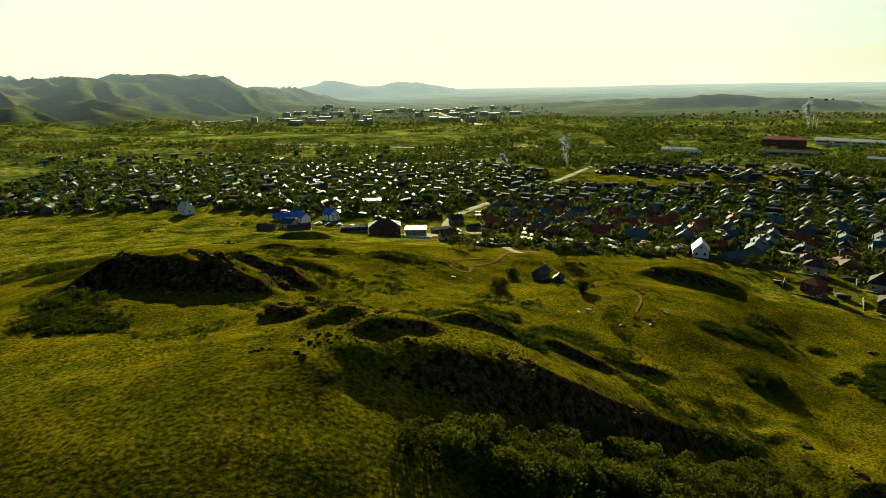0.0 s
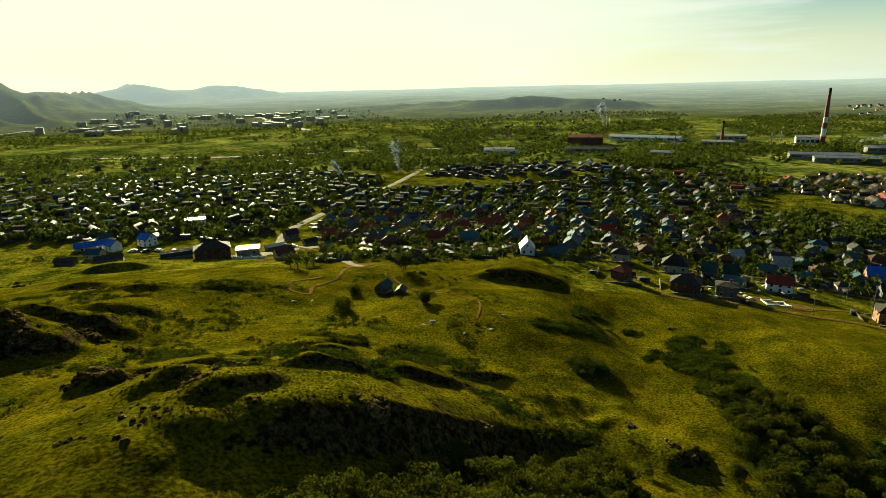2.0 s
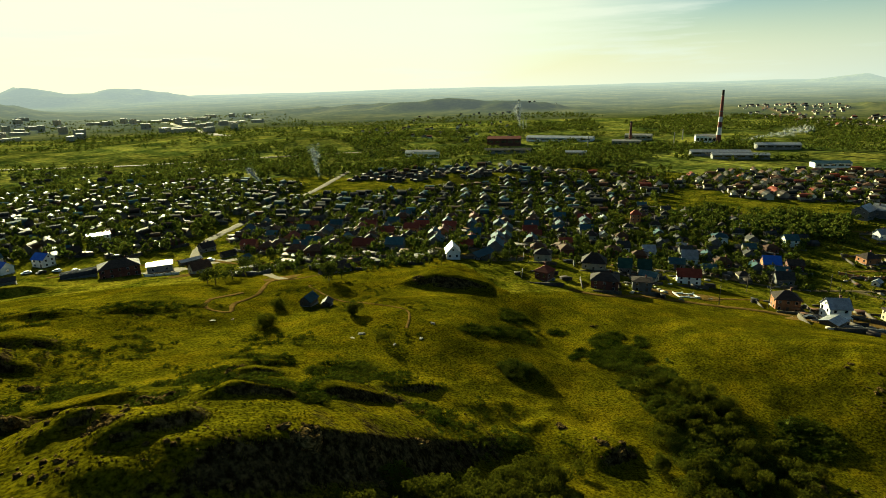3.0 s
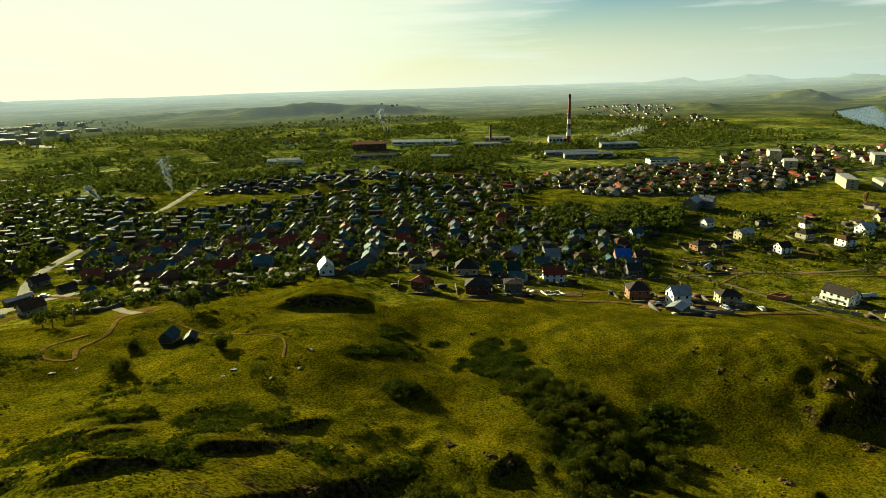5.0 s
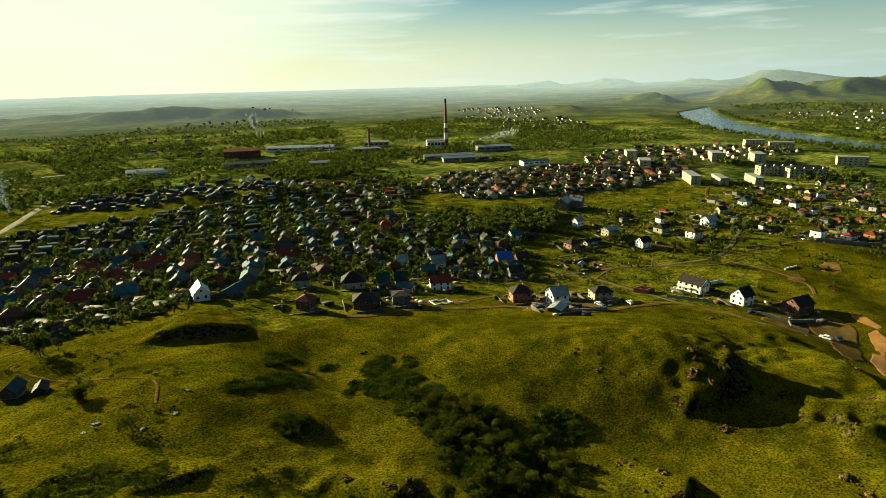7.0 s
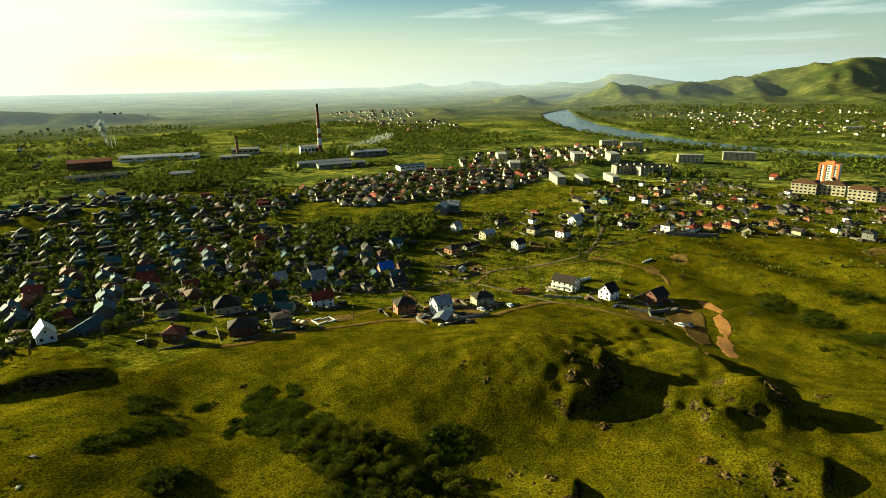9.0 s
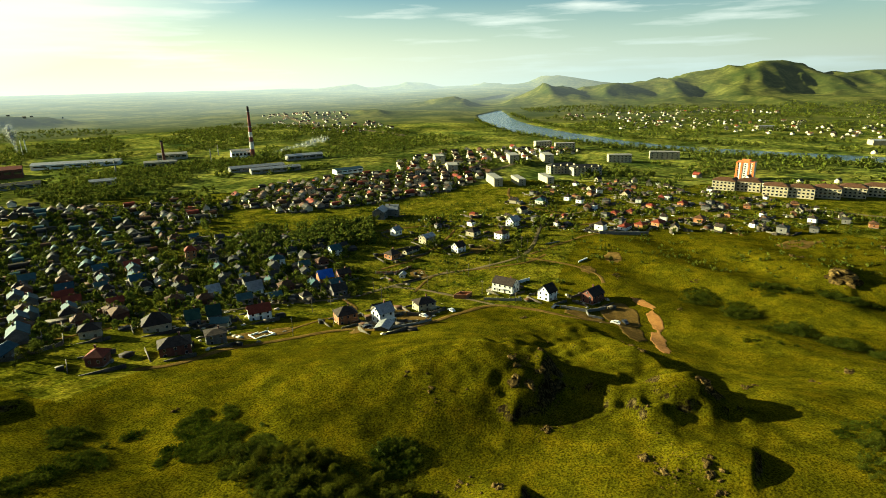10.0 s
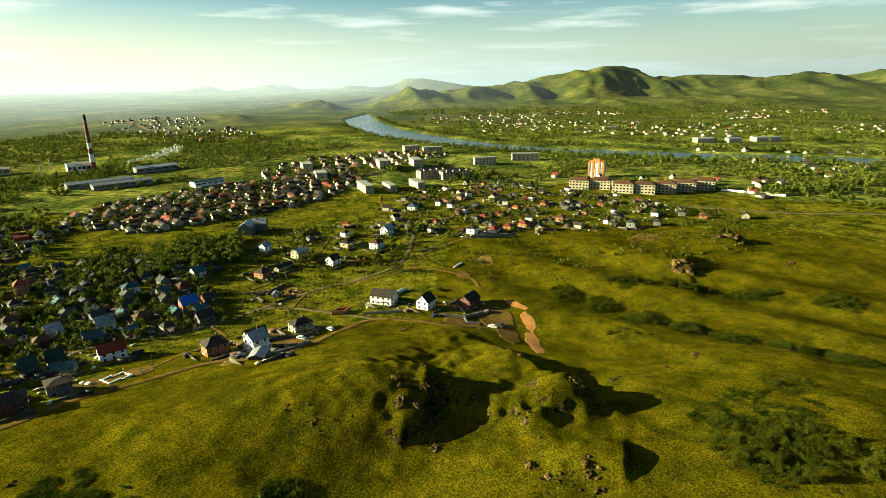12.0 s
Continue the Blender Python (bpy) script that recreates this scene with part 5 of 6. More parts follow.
part("shaft", Shape().tube([(0, 0, -1, 2.2), (0, 0, 30, 1.5), (0, 0, 33, 1.5)], 16), REDBRICK, stack)
part("crown", Shape().tube([(0, 0, 32, 1.7), (0, 0, 34, 1.7)], 16), DARKROOF, stack)
for x, y, h in ((640, 600, 18), (700, 640, 16), (520, 640, 20), (652, 1008, 24), (662, 1012, 24)):
    mast = tagged(new("flue"), "slender steel flue above the works", "chimney", "steel flues")
    mast.matrix_world = stand(x, y)
    part("shaft", Shape().tube([(0, 0, -1, 0.9), (0, 0, h, 0.6)], 10), STEEL if h < 24 else PLASTER, mast)


def make_hall(label, w, d, h, wall_mat, roof_mat, bays=5):
    hall = tagged(new("factory_hall"), label, "building", "halls of the works")
    part("wall", Shape().box(-w / 2, -d / 2, -3, w / 2, d / 2, h), wall_mat, hall)
    part("roof", gable_roof(Shape(), w, d, h, d * 0.12, 0.6), roof_mat, hall)
    for i in range(bays):
        x = -w / 2 + w * (i + 0.5) / bays
        part("window_band", Shape().box(x - w / bays * 0.36, -d / 2 - 0.1, h * 0.45, x + w / bays * 0.36, -d / 2 + 0.1, h * 0.75), PANE, hall)
    return hall


for x, y, turn, w, d, h, wall_mat, roof_mat, label in (
    (672, 575, -42, 26, 16, 12, PLASTER, CONCRETE, "white boiler house at the foot of the chimney"), (594, 486, -40, 66, 16, 5, CONCRETE, TIN, "long shed with a pale metal roof"),
    (590, 455, -40, 60, 14, 5, CONCRETE, TIN, "long flat workshop with a shining roof"), (606, 362, -35, 34, 14, 5, PLASTER, BLUE, "workshop under a light blue roof"),
    (590, 640, -44, 40, 14, 8, CREAM, CONCRETE, "sandy hall beside the dark chimney"), (580, 785, -50, 110, 22, 6, PLASTER, TIN, "very long white works hall"),
    (478, 794, -35, 52, 26, 11, REDBRICK, REDROOF, "red factory hall on the plain"), (422, 692, -35, 64, 18, 5, CONCRETE, SLATE, "long grey warehouse on the field edge"),
    (464, 594, -40, 26, 14, 5, CREAM, TIN, "small pale warehouse in the field"), (313, 748, -30, 42, 18, 6, PLASTER, TIN, "white depot with a flat metal roof"),
    (310, 720, -30, 34, 14, 6, PLASTER, BLUE, "light blue depot behind the gardens"), (660, 690, -50, 40, 16, 8, CREAM, CONCRETE, "sandy works building among dark trees"),
    (690, 480, -38, 50, 16, 6, CONCRETE, TIN, "row of grey sheds by the works"),
):
    hall = make_hall(label, w, d, h, wall_mat, roof_mat)
    hall.matrix_world = stand(x, y, turn)

# town on the far plain
town = random.Random(31)
for _ in range(58):
    x, y = town.uniform(-480, 240), town.uniform(1380, 2150)
    w, n = town.choice(((34, 3), (22, 4), (40, 2), (16, 5)))

    def far_block():
        b = tagged(new("apartment_building"), "hazy grey slab block on the far plain", "building", "far blocks of the town")
        part("wall", Shape().box(-w / 2, -7, -4, w / 2, 7, n * 2.8), CREAM, b)
        part("roof", Shape().box(-w / 2 - 0.1, -7.1, n * 2.8, w / 2 + 0.1, 7.1, n * 2.8 + 0.7), CONCRETE, b)
        return b

    settle("town block %d" % w, far_block, x, y, town.choice((-20, 10, 70, 30)), 1.0)

# ---------------------------------------------------------------- rocks on the hillside
for i, (x, y, wide, tall, blocks, heading) in enumerate((
    (-50.0, 116.9, 13, 3.1, 13, 5), (-55.4, 107.9, 9, 2.4, 9, 20), (-37.2, 123.2, 10, 2.2, 9, 0), (-25.6, 83.9, 9, 2.1, 10, 35), (-16.2, 82.9, 9, 2.0, 10, 20), (-7.5, 84.9, 9, 2.2, 10, 30),
    (-30.8, 66.5, 2.4, 0.7, 4, 0), (-24.4, 72.1, 2.2, 0.7, 3, 0), (-29.1, 117.6, 5, 1.6, 7, 0), (-10.6, 68.9, 5, 1.2, 9, 40), (-13.5, 61.2, 3.5, 0.7, 6, 20), (-21.4, 59.2, 2.5, 0.6, 4, 0),
    (-15.5, 169.0, 4, 1.0, 6, 0), (-93.1, 238.5, 16, 1.6, 12, 0), (-56.3, 190.3, 10, 1.9, 9, 0), (-150.3, 284.3, 18, 1.5, 12, 0), (-69.3, 279.3, 8, 1.4, 7, 0), (4.4, 106.9, 8, 1.1, 9, -10),
)):
    outcrop(x, y, wide, tall, blocks, 200 + i, heading, "dark crag of broken rock in shade on the grass")
for i, (x, y, wide, tall, blocks, heading) in enumerate((
    (142.5, 75.8, 2.6, 1.2, 3, 20), (138.3, 67.1, 3.0, 1.6, 3, 10), (148.5, 43.1, 7, 2.6, 8, 70), (155.8, 47.5, 5, 2.2, 5, 0), (99.0, 55.5, 6, 1.6, 8, 10), (109.6, 48.9, 3.2, 1.4, 4, 0),
    (107.8, 38.9, 4.0, 2.2, 5, 30), (100.3, 32.8, 6.0, 3.2, 6, 20), (136.0, 33.6, 5, 1.2, 9, 0), (68.0, 74.0, 6, 2.4, 5, 0), (111.5, 133.5, 2.6, 1.3, 2, 0), (236.6, 62.1, 2.6, 1.8, 3, 0),
    (127.5, 9.9, 3.0, 2.0, 4, 20), (125.1, -3.0, 6, 1.6, 9, 0), (121.0, -6.0, 4, 1.8, 5, 10), (123.2, 5.9, 4, 1.1, 6, 0), (166.2, -5.3, 5, 1.9, 6, -40), (164.8, -8.9, 4, 1.6, 5, -40),
)):
    outcrop(x, y, wide, tall, blocks, 260 + i, heading)
for i, (x, y, wide, tall, blocks, heading) in enumerate((
    (341.2, -83.3, 13, 7.6, 12, 20), (375.4, -68.9, 9, 2.4, 7, 40), (364.3, -109.6, 9, 2.2, 6, 0), (410.1, -135.3, 12, 5.8, 9, 10), (406.8, -121.6, 10, 4.8, 7, 10), (215.5, -54.2, 7, 1.4, 8, -20),
    (277.8, -3.5, 3.6, 1.6, 4, 0), (323.9, 27.3, 12, 1.8, 9, 20), (226.1, -92.1, 8, 1.4, 8, 0), (127.1, -3.9, 5, 1.4, 6, 0), (360.4, -149.4, 9, 2.0, 6, 0), (202.4, -40.7, 5, 1.2, 6, 0),
    (62.4, 84.5, 3.0, 1.4, 3, 0), (325.0, -12.1, 5, 1.2, 6, 10), (190.2, -20.0, 6, 1.5, 6, -30),
)):
    outcrop(x, y, wide, tall, blocks, 320 + i, heading)

for i, (cx, cy, along, across, heading, up) in enumerate(KNOLLS):
    if up >= 4 and math.hypot(cx, cy) < 200:
        rng = random.Random(400 + i)
        for j in range(4):
            u, v = rng.uniform(-0.8, 0.8) * along, -rng.uniform(0.05, 0.5) * across
            c, si = math.cos(radians(heading)), math.sin(radians(heading))
            outcrop(cx + u * c - v * si, cy + u * si + v * c, rng.uniform(3, 6), rng.uniform(0.7, 1.5), 7, 420 + i * 9 + j, heading + rng.uniform(-25, 25), "jagged shaded rocks along the brow of a knoll")

# loose stones round the outcrops
stone = ((-0.5, -0.35, -0.3), (0.4, -0.45, -0.3), (0.55, 0.3, -0.3), (-0.3, 0.5, -0.3), (-0.35, -0.3, 0.3), (0.3, -0.25, 0.42), (0.35, 0.25, 0.3), (-0.2, 0.3, 0.36))
stone_rng, stones = np.random.RandomState(17), []
for x0, y0, reach, n in ((158, 42, 7, 60), (125, 3, 9, 110), (136, 66, 7, 40), (106, 46, 8, 50), (140, 36, 8, 50), (170, -6, 8, 60), (222, -70, 16, 110), (236, -98, 14, 60), (340, -84, 14, 60), (410, -128, 16, 60), (-50, 112, 12, 70), (-14, 74, 9, 60), (0, 60, 9, 60), (-14, 62, 7, 40), (64, 74, 6, 40), (30, 92, 8, 40), (300, 28, 16, 50), (150, 20, 20, 60), (190, 60, 22, 60)):
    x, y = x0 + stone_rng.normal(0, reach * 0.6, n), y0 + stone_rng.normal(0, reach * 0.5, n)
    size = stone_rng.uniform(0.15, 0.5, n) + 0.5 * (stone_rng.uniform(0, 1, n) > 0.9)
    stones.append(np.stack([x, y, height(x, y), stone_rng.uniform(0, 6.28, n), size, size * 0.9], 1))
tagged(new("loose_stones", scatter_mesh("loose_stones", stone, ((0, 1, 5, 4), (1, 2, 6, 5), (2, 3, 7, 6), (3, 0, 4, 7), (4, 5, 6, 7)), np.concatenate(stones), ROCK)), "loose pale brown stones strewn over the grass", "stones", kind="stuff")

# ---------------------------------------------------------------- trees
BUILT.clear()
trng = random.Random(77)
tree_spots = []
for x, y in PLOTS:
    if math.hypot(x, y) < 480:
        for _ in range(2 if inside(x, y, GARDEN) else 1):
            a, r = trng.uniform(0, 6.28), trng.uniform(6, 9.5)
            tree_spots.append((x + math.cos(a) * r, y + math.sin(a) * r, trng.choice(("round", "round", "spreading", "poplar")), trng.uniform(0.45, 0.85)))
for x0, y0, n, spread in ((345, 235, 40, 24), (400.3, 171.2, 7, 6), (347, 147, 12, 5), (353, 104, 14, 8), (376, 93, 10, 9), (428, 92, 8, 8), (336, 84, 4, 4), (19.8, 247.9, 5, 5), (120.2, 205.4, 8, 7), (310.2, 258.3, 10, 14), (227.9, 256.4, 10, 12), (44.8, 199.5, 3, 5)):
    for _ in range(n):
        tree_spots.append((x0 + trng.gauss(0, spread), y0 + trng.gauss(0, spread * 0.6), trng.choice(("round", "poplar", "round")), trng.uniform(0.6, 1.05)))
tree_spots += [(6.5, 214, "round", 1.0), (10, 220, "round", 1.15), (13, 224, "spreading", 1.0), (16, 228, "round", 0.9), (4, 219, "spreading", 0.9), (29, 276, "round", 0.9), (24, 262, "spreading", 0.8)]
tree_spots += [(81 + 2.6 * i, 197 + 0.3 * i, "poplar", trng.uniform(0.24, 0.36)) for i in range(14)]
trng.shuffle(tree_spots)
near_trees = sorted(tree_spots, key=lambda p: math.hypot(p[0], p[1]))
for i, (x, y, kind, size) in enumerate(near_trees[:290]):
    v = i % 3
    settle("%s %d" % (kind, v), lambda: make_tree(kind, 500 + v * 7 + len(kind)), x, y, trng.uniform(0, 360), size)

far_rng = np.random.RandomState(8)


def wood_rows(corners, count, low, high, clump=60, thin=0.0):
    """Places for trees inside an outline, gathered into clumps."""
    c = np.array(corners)
    x = far_rng.uniform(c[:, 0].min(), c[:, 0].max(), count * 6)
    y = far_rng.uniform(c[:, 1].min(), c[:, 1].max(), count * 6)
    ok = (waves(x, y, clump, 41) + 0.5 * waves(x, y, clump / 3, 42) > thin) & (river(x, y) < 0.01)
    x, y = x[ok], y[ok]
    ok = np.array([inside(a, b, corners) for a, b in zip(x, y)], bool)
    x, y = x[ok], y[ok]
    ok = height(x, y) < 24
    x, y = x[ok][:count], y[ok][:count]
    size = far_rng.uniform(low, high, len(x))
    return np.stack([x, y, height(x, y) - 0.4, far_rng.uniform(0, 6.28, len(x)), size * 0.42, size * 0.5], 1)


def clump_mesh(name, seed, leaves, rows, mat, leaf=0.42):
    s = crown_shape(random.Random(seed), leaves, 1, 1, 1, leaf, 6)
    return scatter_mesh(name, s.verts, s.faces, rows, mat)


rest = np.array([(x, y, 0, 0, 7 * size, 7 * size) for x, y, kind, size in near_trees[290:]])
rest[:, 2] = height(rest[:, 0], rest[:, 1]) - 0.4
rest[:, 4] *= 0.42
rest[:, 5] *= 0.5
village_wood = [rest]
for corners, count, low, high, clump, thin in (
    ([(90, 228), (200, 190), (235, 190), (235, 215), (110, 260)], 160, 2, 4.5, 14, -0.2), ([(290, 240), (345, 192), (396, 218), (345, 290), (300, 280)], 520, 4, 7.5, 20, -0.4),
    (YARDS, 330, 1.5, 3.8, 12, -0.8), ([(60, 30), (120, 60), (112, 112), (70, 60)], 70, 0.8, 2.0, 12, 0.0), (OLD_TOWN, 3000, 3.5, 7.5, 30, -0.7), (GRID, 2500, 2.0, 4.8, 20, -0.9), (GRID, 420, 4.5, 7, 20, -0.3), (GARDEN, 700, 2.5, 5.5, 20, -0.7), (NEW_TOWN, 1200, 3, 6, 30, -0.5), (SLOPE, 420, 2, 4.5, 24, 0.0), (FAR_TOWN, 200, 4, 8, 40, 0.0),
    ([(300, 300), (420, 400), (560, 440), (640, 400), (700, 520), (560, 700), (380, 620), (330, 420)], 1500, 4, 9, 60, -0.1),
    ([(-60, 640), (250, 560), (400, 640), (700, 800), (900, 1100), (300, 1100), (-100, 900)], 3600, 4.5, 9, 60, -0.3),
    ([(700, 400), (1000, 300), (1200, 600), (1300, 1100), (900, 1000), (700, 700)], 2600, 4.5, 9, 60, -0.25),
    ([(600, 0), (960, -100), (940, 200), (800, 320), (640, 240)], 420, 5, 9, 60, 0.1),
    ([(560, -260), (900, -700), (960, -50), (700, -20), (610, -120)], 800, 5, 10, 70, -0.1),
    ([(430, -300), (560, -260), (700, -600), (450, -600)], 260, 4, 8, 60, 0.2),
    ([(1020, -900), (1060, 0), (1300, 220), (2100, 500), (2200, -900)], 4600, 5, 10, 120, -0.2),
    ([(-900, 650), (-60, 640), (-80, 900), (-900, 1100)], 2000, 4.5, 8, 70, -0.3),
    ([(-900, 1100), (300, 1100), (1000, 1150), (1100, 1500), (300, 1500), (-700, 1400)], 2600, 4, 8, 80, -0.4),
    ([(-560, 1380), (330, 1380), (360, 2150), (-400, 2150)], 1100, 4, 8, 60, -0.3),
    ([(160, 240), (420, 420), (640, 200), (520, -200), (420, -200), (280, 40), (250, 140)], 2600, 0.8, 2.8, 22, 0.05), ([(480, 0), (600, -20), (640, 60), (560, 130), (470, 110)], 200, 2, 4.5, 30, 0.1),
    ([(270, 60), (420, 20), (480, 110), (420, 190), (300, 150)], 120, 1.5, 3.5, 30, 0.2),
):
    village_wood.append(wood_rows(corners, count, low, high, clump, thin))
for side in (-1, 1):
    by = far_rng.uniform(-900, 470, 700)
    half = 40 + np.clip(by, 0, 470) * (0.15 + 0.00016 * np.clip(by, 0, 470))
    bx = river_line(by) + side * (half + 14 + np.abs(far_rng.normal(0, 24, 700)))
    ok = (river(bx, by) < 0.01) & (waves(bx, by, 90, 44) > -0.45)
    bx, by = bx[ok], by[ok]
    size = far_rng.uniform(5, 10, len(bx))
    village_wood.append(np.stack([bx, by, height(bx, by) - 0.4, far_rng.uniform(0, 6.28, len(bx)), size * 0.42, size * 0.5], 1))
village_wood = np.concatenate(village_wood)
near_part = village_wood[np.hypot(village_wood[:, 0], village_wood[:, 1]) < 700]
far_part = village_wood[np.hypot(village_wood[:, 0], village_wood[:, 1]) >= 700]
for i in range(3):
    tagged(new("garden_trees", clump_mesh("garden_trees", 90 + i, 56, near_part[i::3], WOODS, 0.34)), "garden trees and shrubs between the houses", "trees", kind="stuff")
    tagged(new("far_woods", clump_mesh("far_woods", 95 + i, 22, far_part[i::3], WOODS, 0.42)), "dark green far woods and shelter belts", "woods", kind="stuff")

# ---------------------------------------------------------------- thickets and tussocks
BUSHES = [crown_shape(random.Random(20 + i), 900, 1.5, 1.4, 0.9, 0.12, 9, 0.0, 0.82).mesh("bush", LEAF) for i in range(4)]


def bush(x, y, size, tall):
    b = new("bush", BUSHES[brng.randrange(4)])
    b.matrix_world = pose(x, y, ground_at(x, y) - 0.15, 0, 0, brng.uniform(0, 360)) @ Matrix.Diagonal((size, size, tall, 1))
    return tagged(b, "dense dark green bush in a hollow of the hillside", "bush", "bushes of the thicket")


brng = random.Random(3)
singles = [(2, 47, 3, 10), (9, 49, 3, 15), (18, 53, 3.5, 22), (27, 58, 4, 26), (37, 62, 4, 26), (46, 70, 4, 16), (24, 50, 4, 20), (10, 43, 4, 16), (38, 54, 4, 18), (98, 91, 4, 10), (100, 83, 4, 10), (90, 78, 5, 16), (96, 70, 5, 18), (86, 64, 5, 18), (75, 65, 4, 8), (92, 56, 4.5, 10),
           (138.7, -44.3, 6, 16), (130.8, -58.5, 7, 12), (16.5, 155, 1.2, 4), (23, 174, 1.2, 3), (40, 151, 0.9, 3), (41, 129, 0.6, 1)]
for x0, y0, spread, n in singles:
    for _ in range(n):
        bush(x0 + brng.gauss(0, spread), y0 + brng.gauss(0, spread * 0.75), brng.uniform(0.9, 1.9), brng.uniform(1.2, 2.2))

under = []
RIDGE_SCRUB = (
    (7, 116, 8, 120), (22, 92, 8, 90), (0, 102, 10, 150), (-6, 88, 7, 90), (12, 84, 6, 90), (-22, 112, 9, 100), (28, 108, 9, 110),
    (-138, 196, 20, 330), (-116, 172, 14, 200), (-160, 170, 16, 200), (-45, 170, 12, 100), (-10, 176, 12, 110), (-80, 178, 12, 110), (14, 140, 10, 60),
    (-20, 140, 12, 60), (-60, 150, 14, 60), (-30, 104, 10, 60), (38, 88, 6, 50), (30, 62, 10, 240), (52, 82, 7, 120), (-60.4, 84.2, 7, 200),
)
GULLY_SCRUB = (
    (67, 108, 6, 330), (88, 147, 6, 110), (95, 137, 7, 130), (80, 131, 7, 110), (70, 131, 5, 60), (90, 117, 7, 240), (100, 110, 8, 300),
    (109, 120, 7, 200), (100, 98, 7, 240), (112, 66, 6, 160), (84, 70, 9, 300), (136.7, -48.4, 14, 260), (152, -52, 20, 420), (303, -13, 12, 150),
    (290, -30, 11, 170), (273, -50, 11, 200), (258, -64, 10, 180), (245, -78, 10, 180), (232, -104, 10, 160), (213, -117, 10, 150), (319, -45, 9, 120),
    (317, -75, 10, 150), (312, -102, 10, 150), (298, -148, 10, 130), (257.2, -41.6, 20, 120),
)
for x0, y0, spread, n in RIDGE_SCRUB + GULLY_SCRUB:
    q, a = np.sqrt(far_rng.uniform(0, 1, 2 * n)) * spread * 1.25, far_rng.uniform(0, 6.28, 2 * n)
    x, y = x0 + q * np.cos(a), y0 + q * np.sin(a) * 0.75
    ok = waves(x, y, 7, 61) + 0.5 * waves(x, y, 2.6, 62) > -0.25 + 0.5 * (q / (spread * 1.25)) ** 2
    x, y = x[ok], y[ok]
    size = far_rng.uniform(0.5, 1.15, len(x))
    under.append(np.stack([x, y, height(x, y) - 0.12, far_rng.uniform(0, 6.28, len(x)), size * 1.5, size * 0.42], 1))
x, y = far_rng.uniform(-70, 62, 5200), far_rng.uniform(74, 196, 5200)
ok = waves(x, y, 13, 63) + 0.7 * waves(x, y, 4, 64) > 0.42
x, y = x[ok], y[ok]
size = far_rng.uniform(0.3, 0.8, len(x))
under.append(np.stack([x, y, height(x, y) - 0.1, far_rng.uniform(0, 6.28, len(x)), size * 1.4, size * 0.4], 1))
under = np.concatenate(under)
dense = []
GULLY_SHRUBS = (
    (-138, 196, 22, 9, 140), (-118, 174, 14, 7, 70), (-160, 176, 14, 8, 70), (-100, 300, 22, 6, 60), (28, 56, 13, 6, 420), (43, 65, 8, 6, 180),
    (12, 46, 8, 5, 140), (88, 67, 11, 10, 460), (94, 84, 7, 9, 240), (99, 100, 6, 8, 60), (140, -50, 16, 16, 300), (68, 109, 5, 4.5, 60),
    (-68, 96, 8, 5, 60), (180, -70, 10, 8, 50),
)
PASTURE_SHRUBS = (
    (303, -13, 10, 8, 100), (290, -30, 9, 9, 120), (273, -50, 10, 9, 140), (258, -64, 9, 9, 120), (245, -78, 9, 9, 120), (233, -96, 8, 9, 110),
    (222, -112, 9, 8, 100), (318, -50, 7, 12, 100), (316, -80, 7, 14, 120), (309, -112, 7, 14, 120), (298, -146, 7, 12, 100),
)
for x0, y0, rx, ry, n in GULLY_SHRUBS + PASTURE_SHRUBS:
    q, a = np.sqrt(far_rng.uniform(0, 1, n)), far_rng.uniform(0, 6.28, n)
    x, y = x0 + q * np.cos(a) * rx, y0 + q * np.sin(a) * ry
    size = far_rng.uniform(0.6, 1.5, n) * (1.1 - 0.5 * q)
    dense.append(np.stack([x, y, height(x, y) - 0.2, a * 3, size * 1.3, size * 1.05], 1))
dense = np.concatenate(dense)
SCRUB = surface("low scrub leaves", (0.0087, 0.0145, 0.0014), (0.0407, 0.0464, 0.0044), 5, 0.6, 0.9, 0.2, leafy=0.2, island=0.35, spec=0.0)
SHRUB = surface("thicket leaves", (0.0124, 0.0186, 0.0021), (0.0506, 0.0568, 0.0067), 3, 0.5, 0.9, 0.2, leafy=0.3, island=0.3, spec=0.0)
for i in range(2):
    tagged(new("thicket", clump_mesh("thicket", 145 + i, 170, dense[i::2], SHRUB, 0.13)), "dense green thicket of shrubs in a gully", "shrubs", kind="stuff")
for i in range(2):
    tagged(new("undergrowth", clump_mesh("undergrowth", 45 + i, 64, under[i::2], SCRUB, 0.20)), "low dark scrub filling the hollows", "scrub", kind="stuff")

n = 190000
b, r = np.radians(far_rng.uniform(-46, 128, n)), 34 + 330 * far_rng.uniform(0, 1, n) ** 1.5
x, y = r * np.sin(b), r * np.cos(b)
ok = waves(x, y, 9, 51) + 0.7 * waves(x, y, 30, 52) > -0.35
x, y = x[ok], y[ok]
size = far_rng.uniform(0.10, 0.26, len(x)) * (0.75 + 0.5 * (waves(x, y, 20, 53) > 0.3))
blades = []
for i in range(5):
    a = i * 1.2566
    blades += [(0.3 * math.cos(a + 1.2), 0.3 * math.sin(a + 1.2), 0), (0.3 * math.cos(a - 1.2), 0.3 * math.sin(a - 1.2), 0), (0.7 * math.cos(a), 0.7 * math.sin(a), 0.55)]
rows = np.stack([x, y, height(x, y) - 0.04, far_rng.uniform(0, 6.28, len(x)), size, size * 0.9], 1)
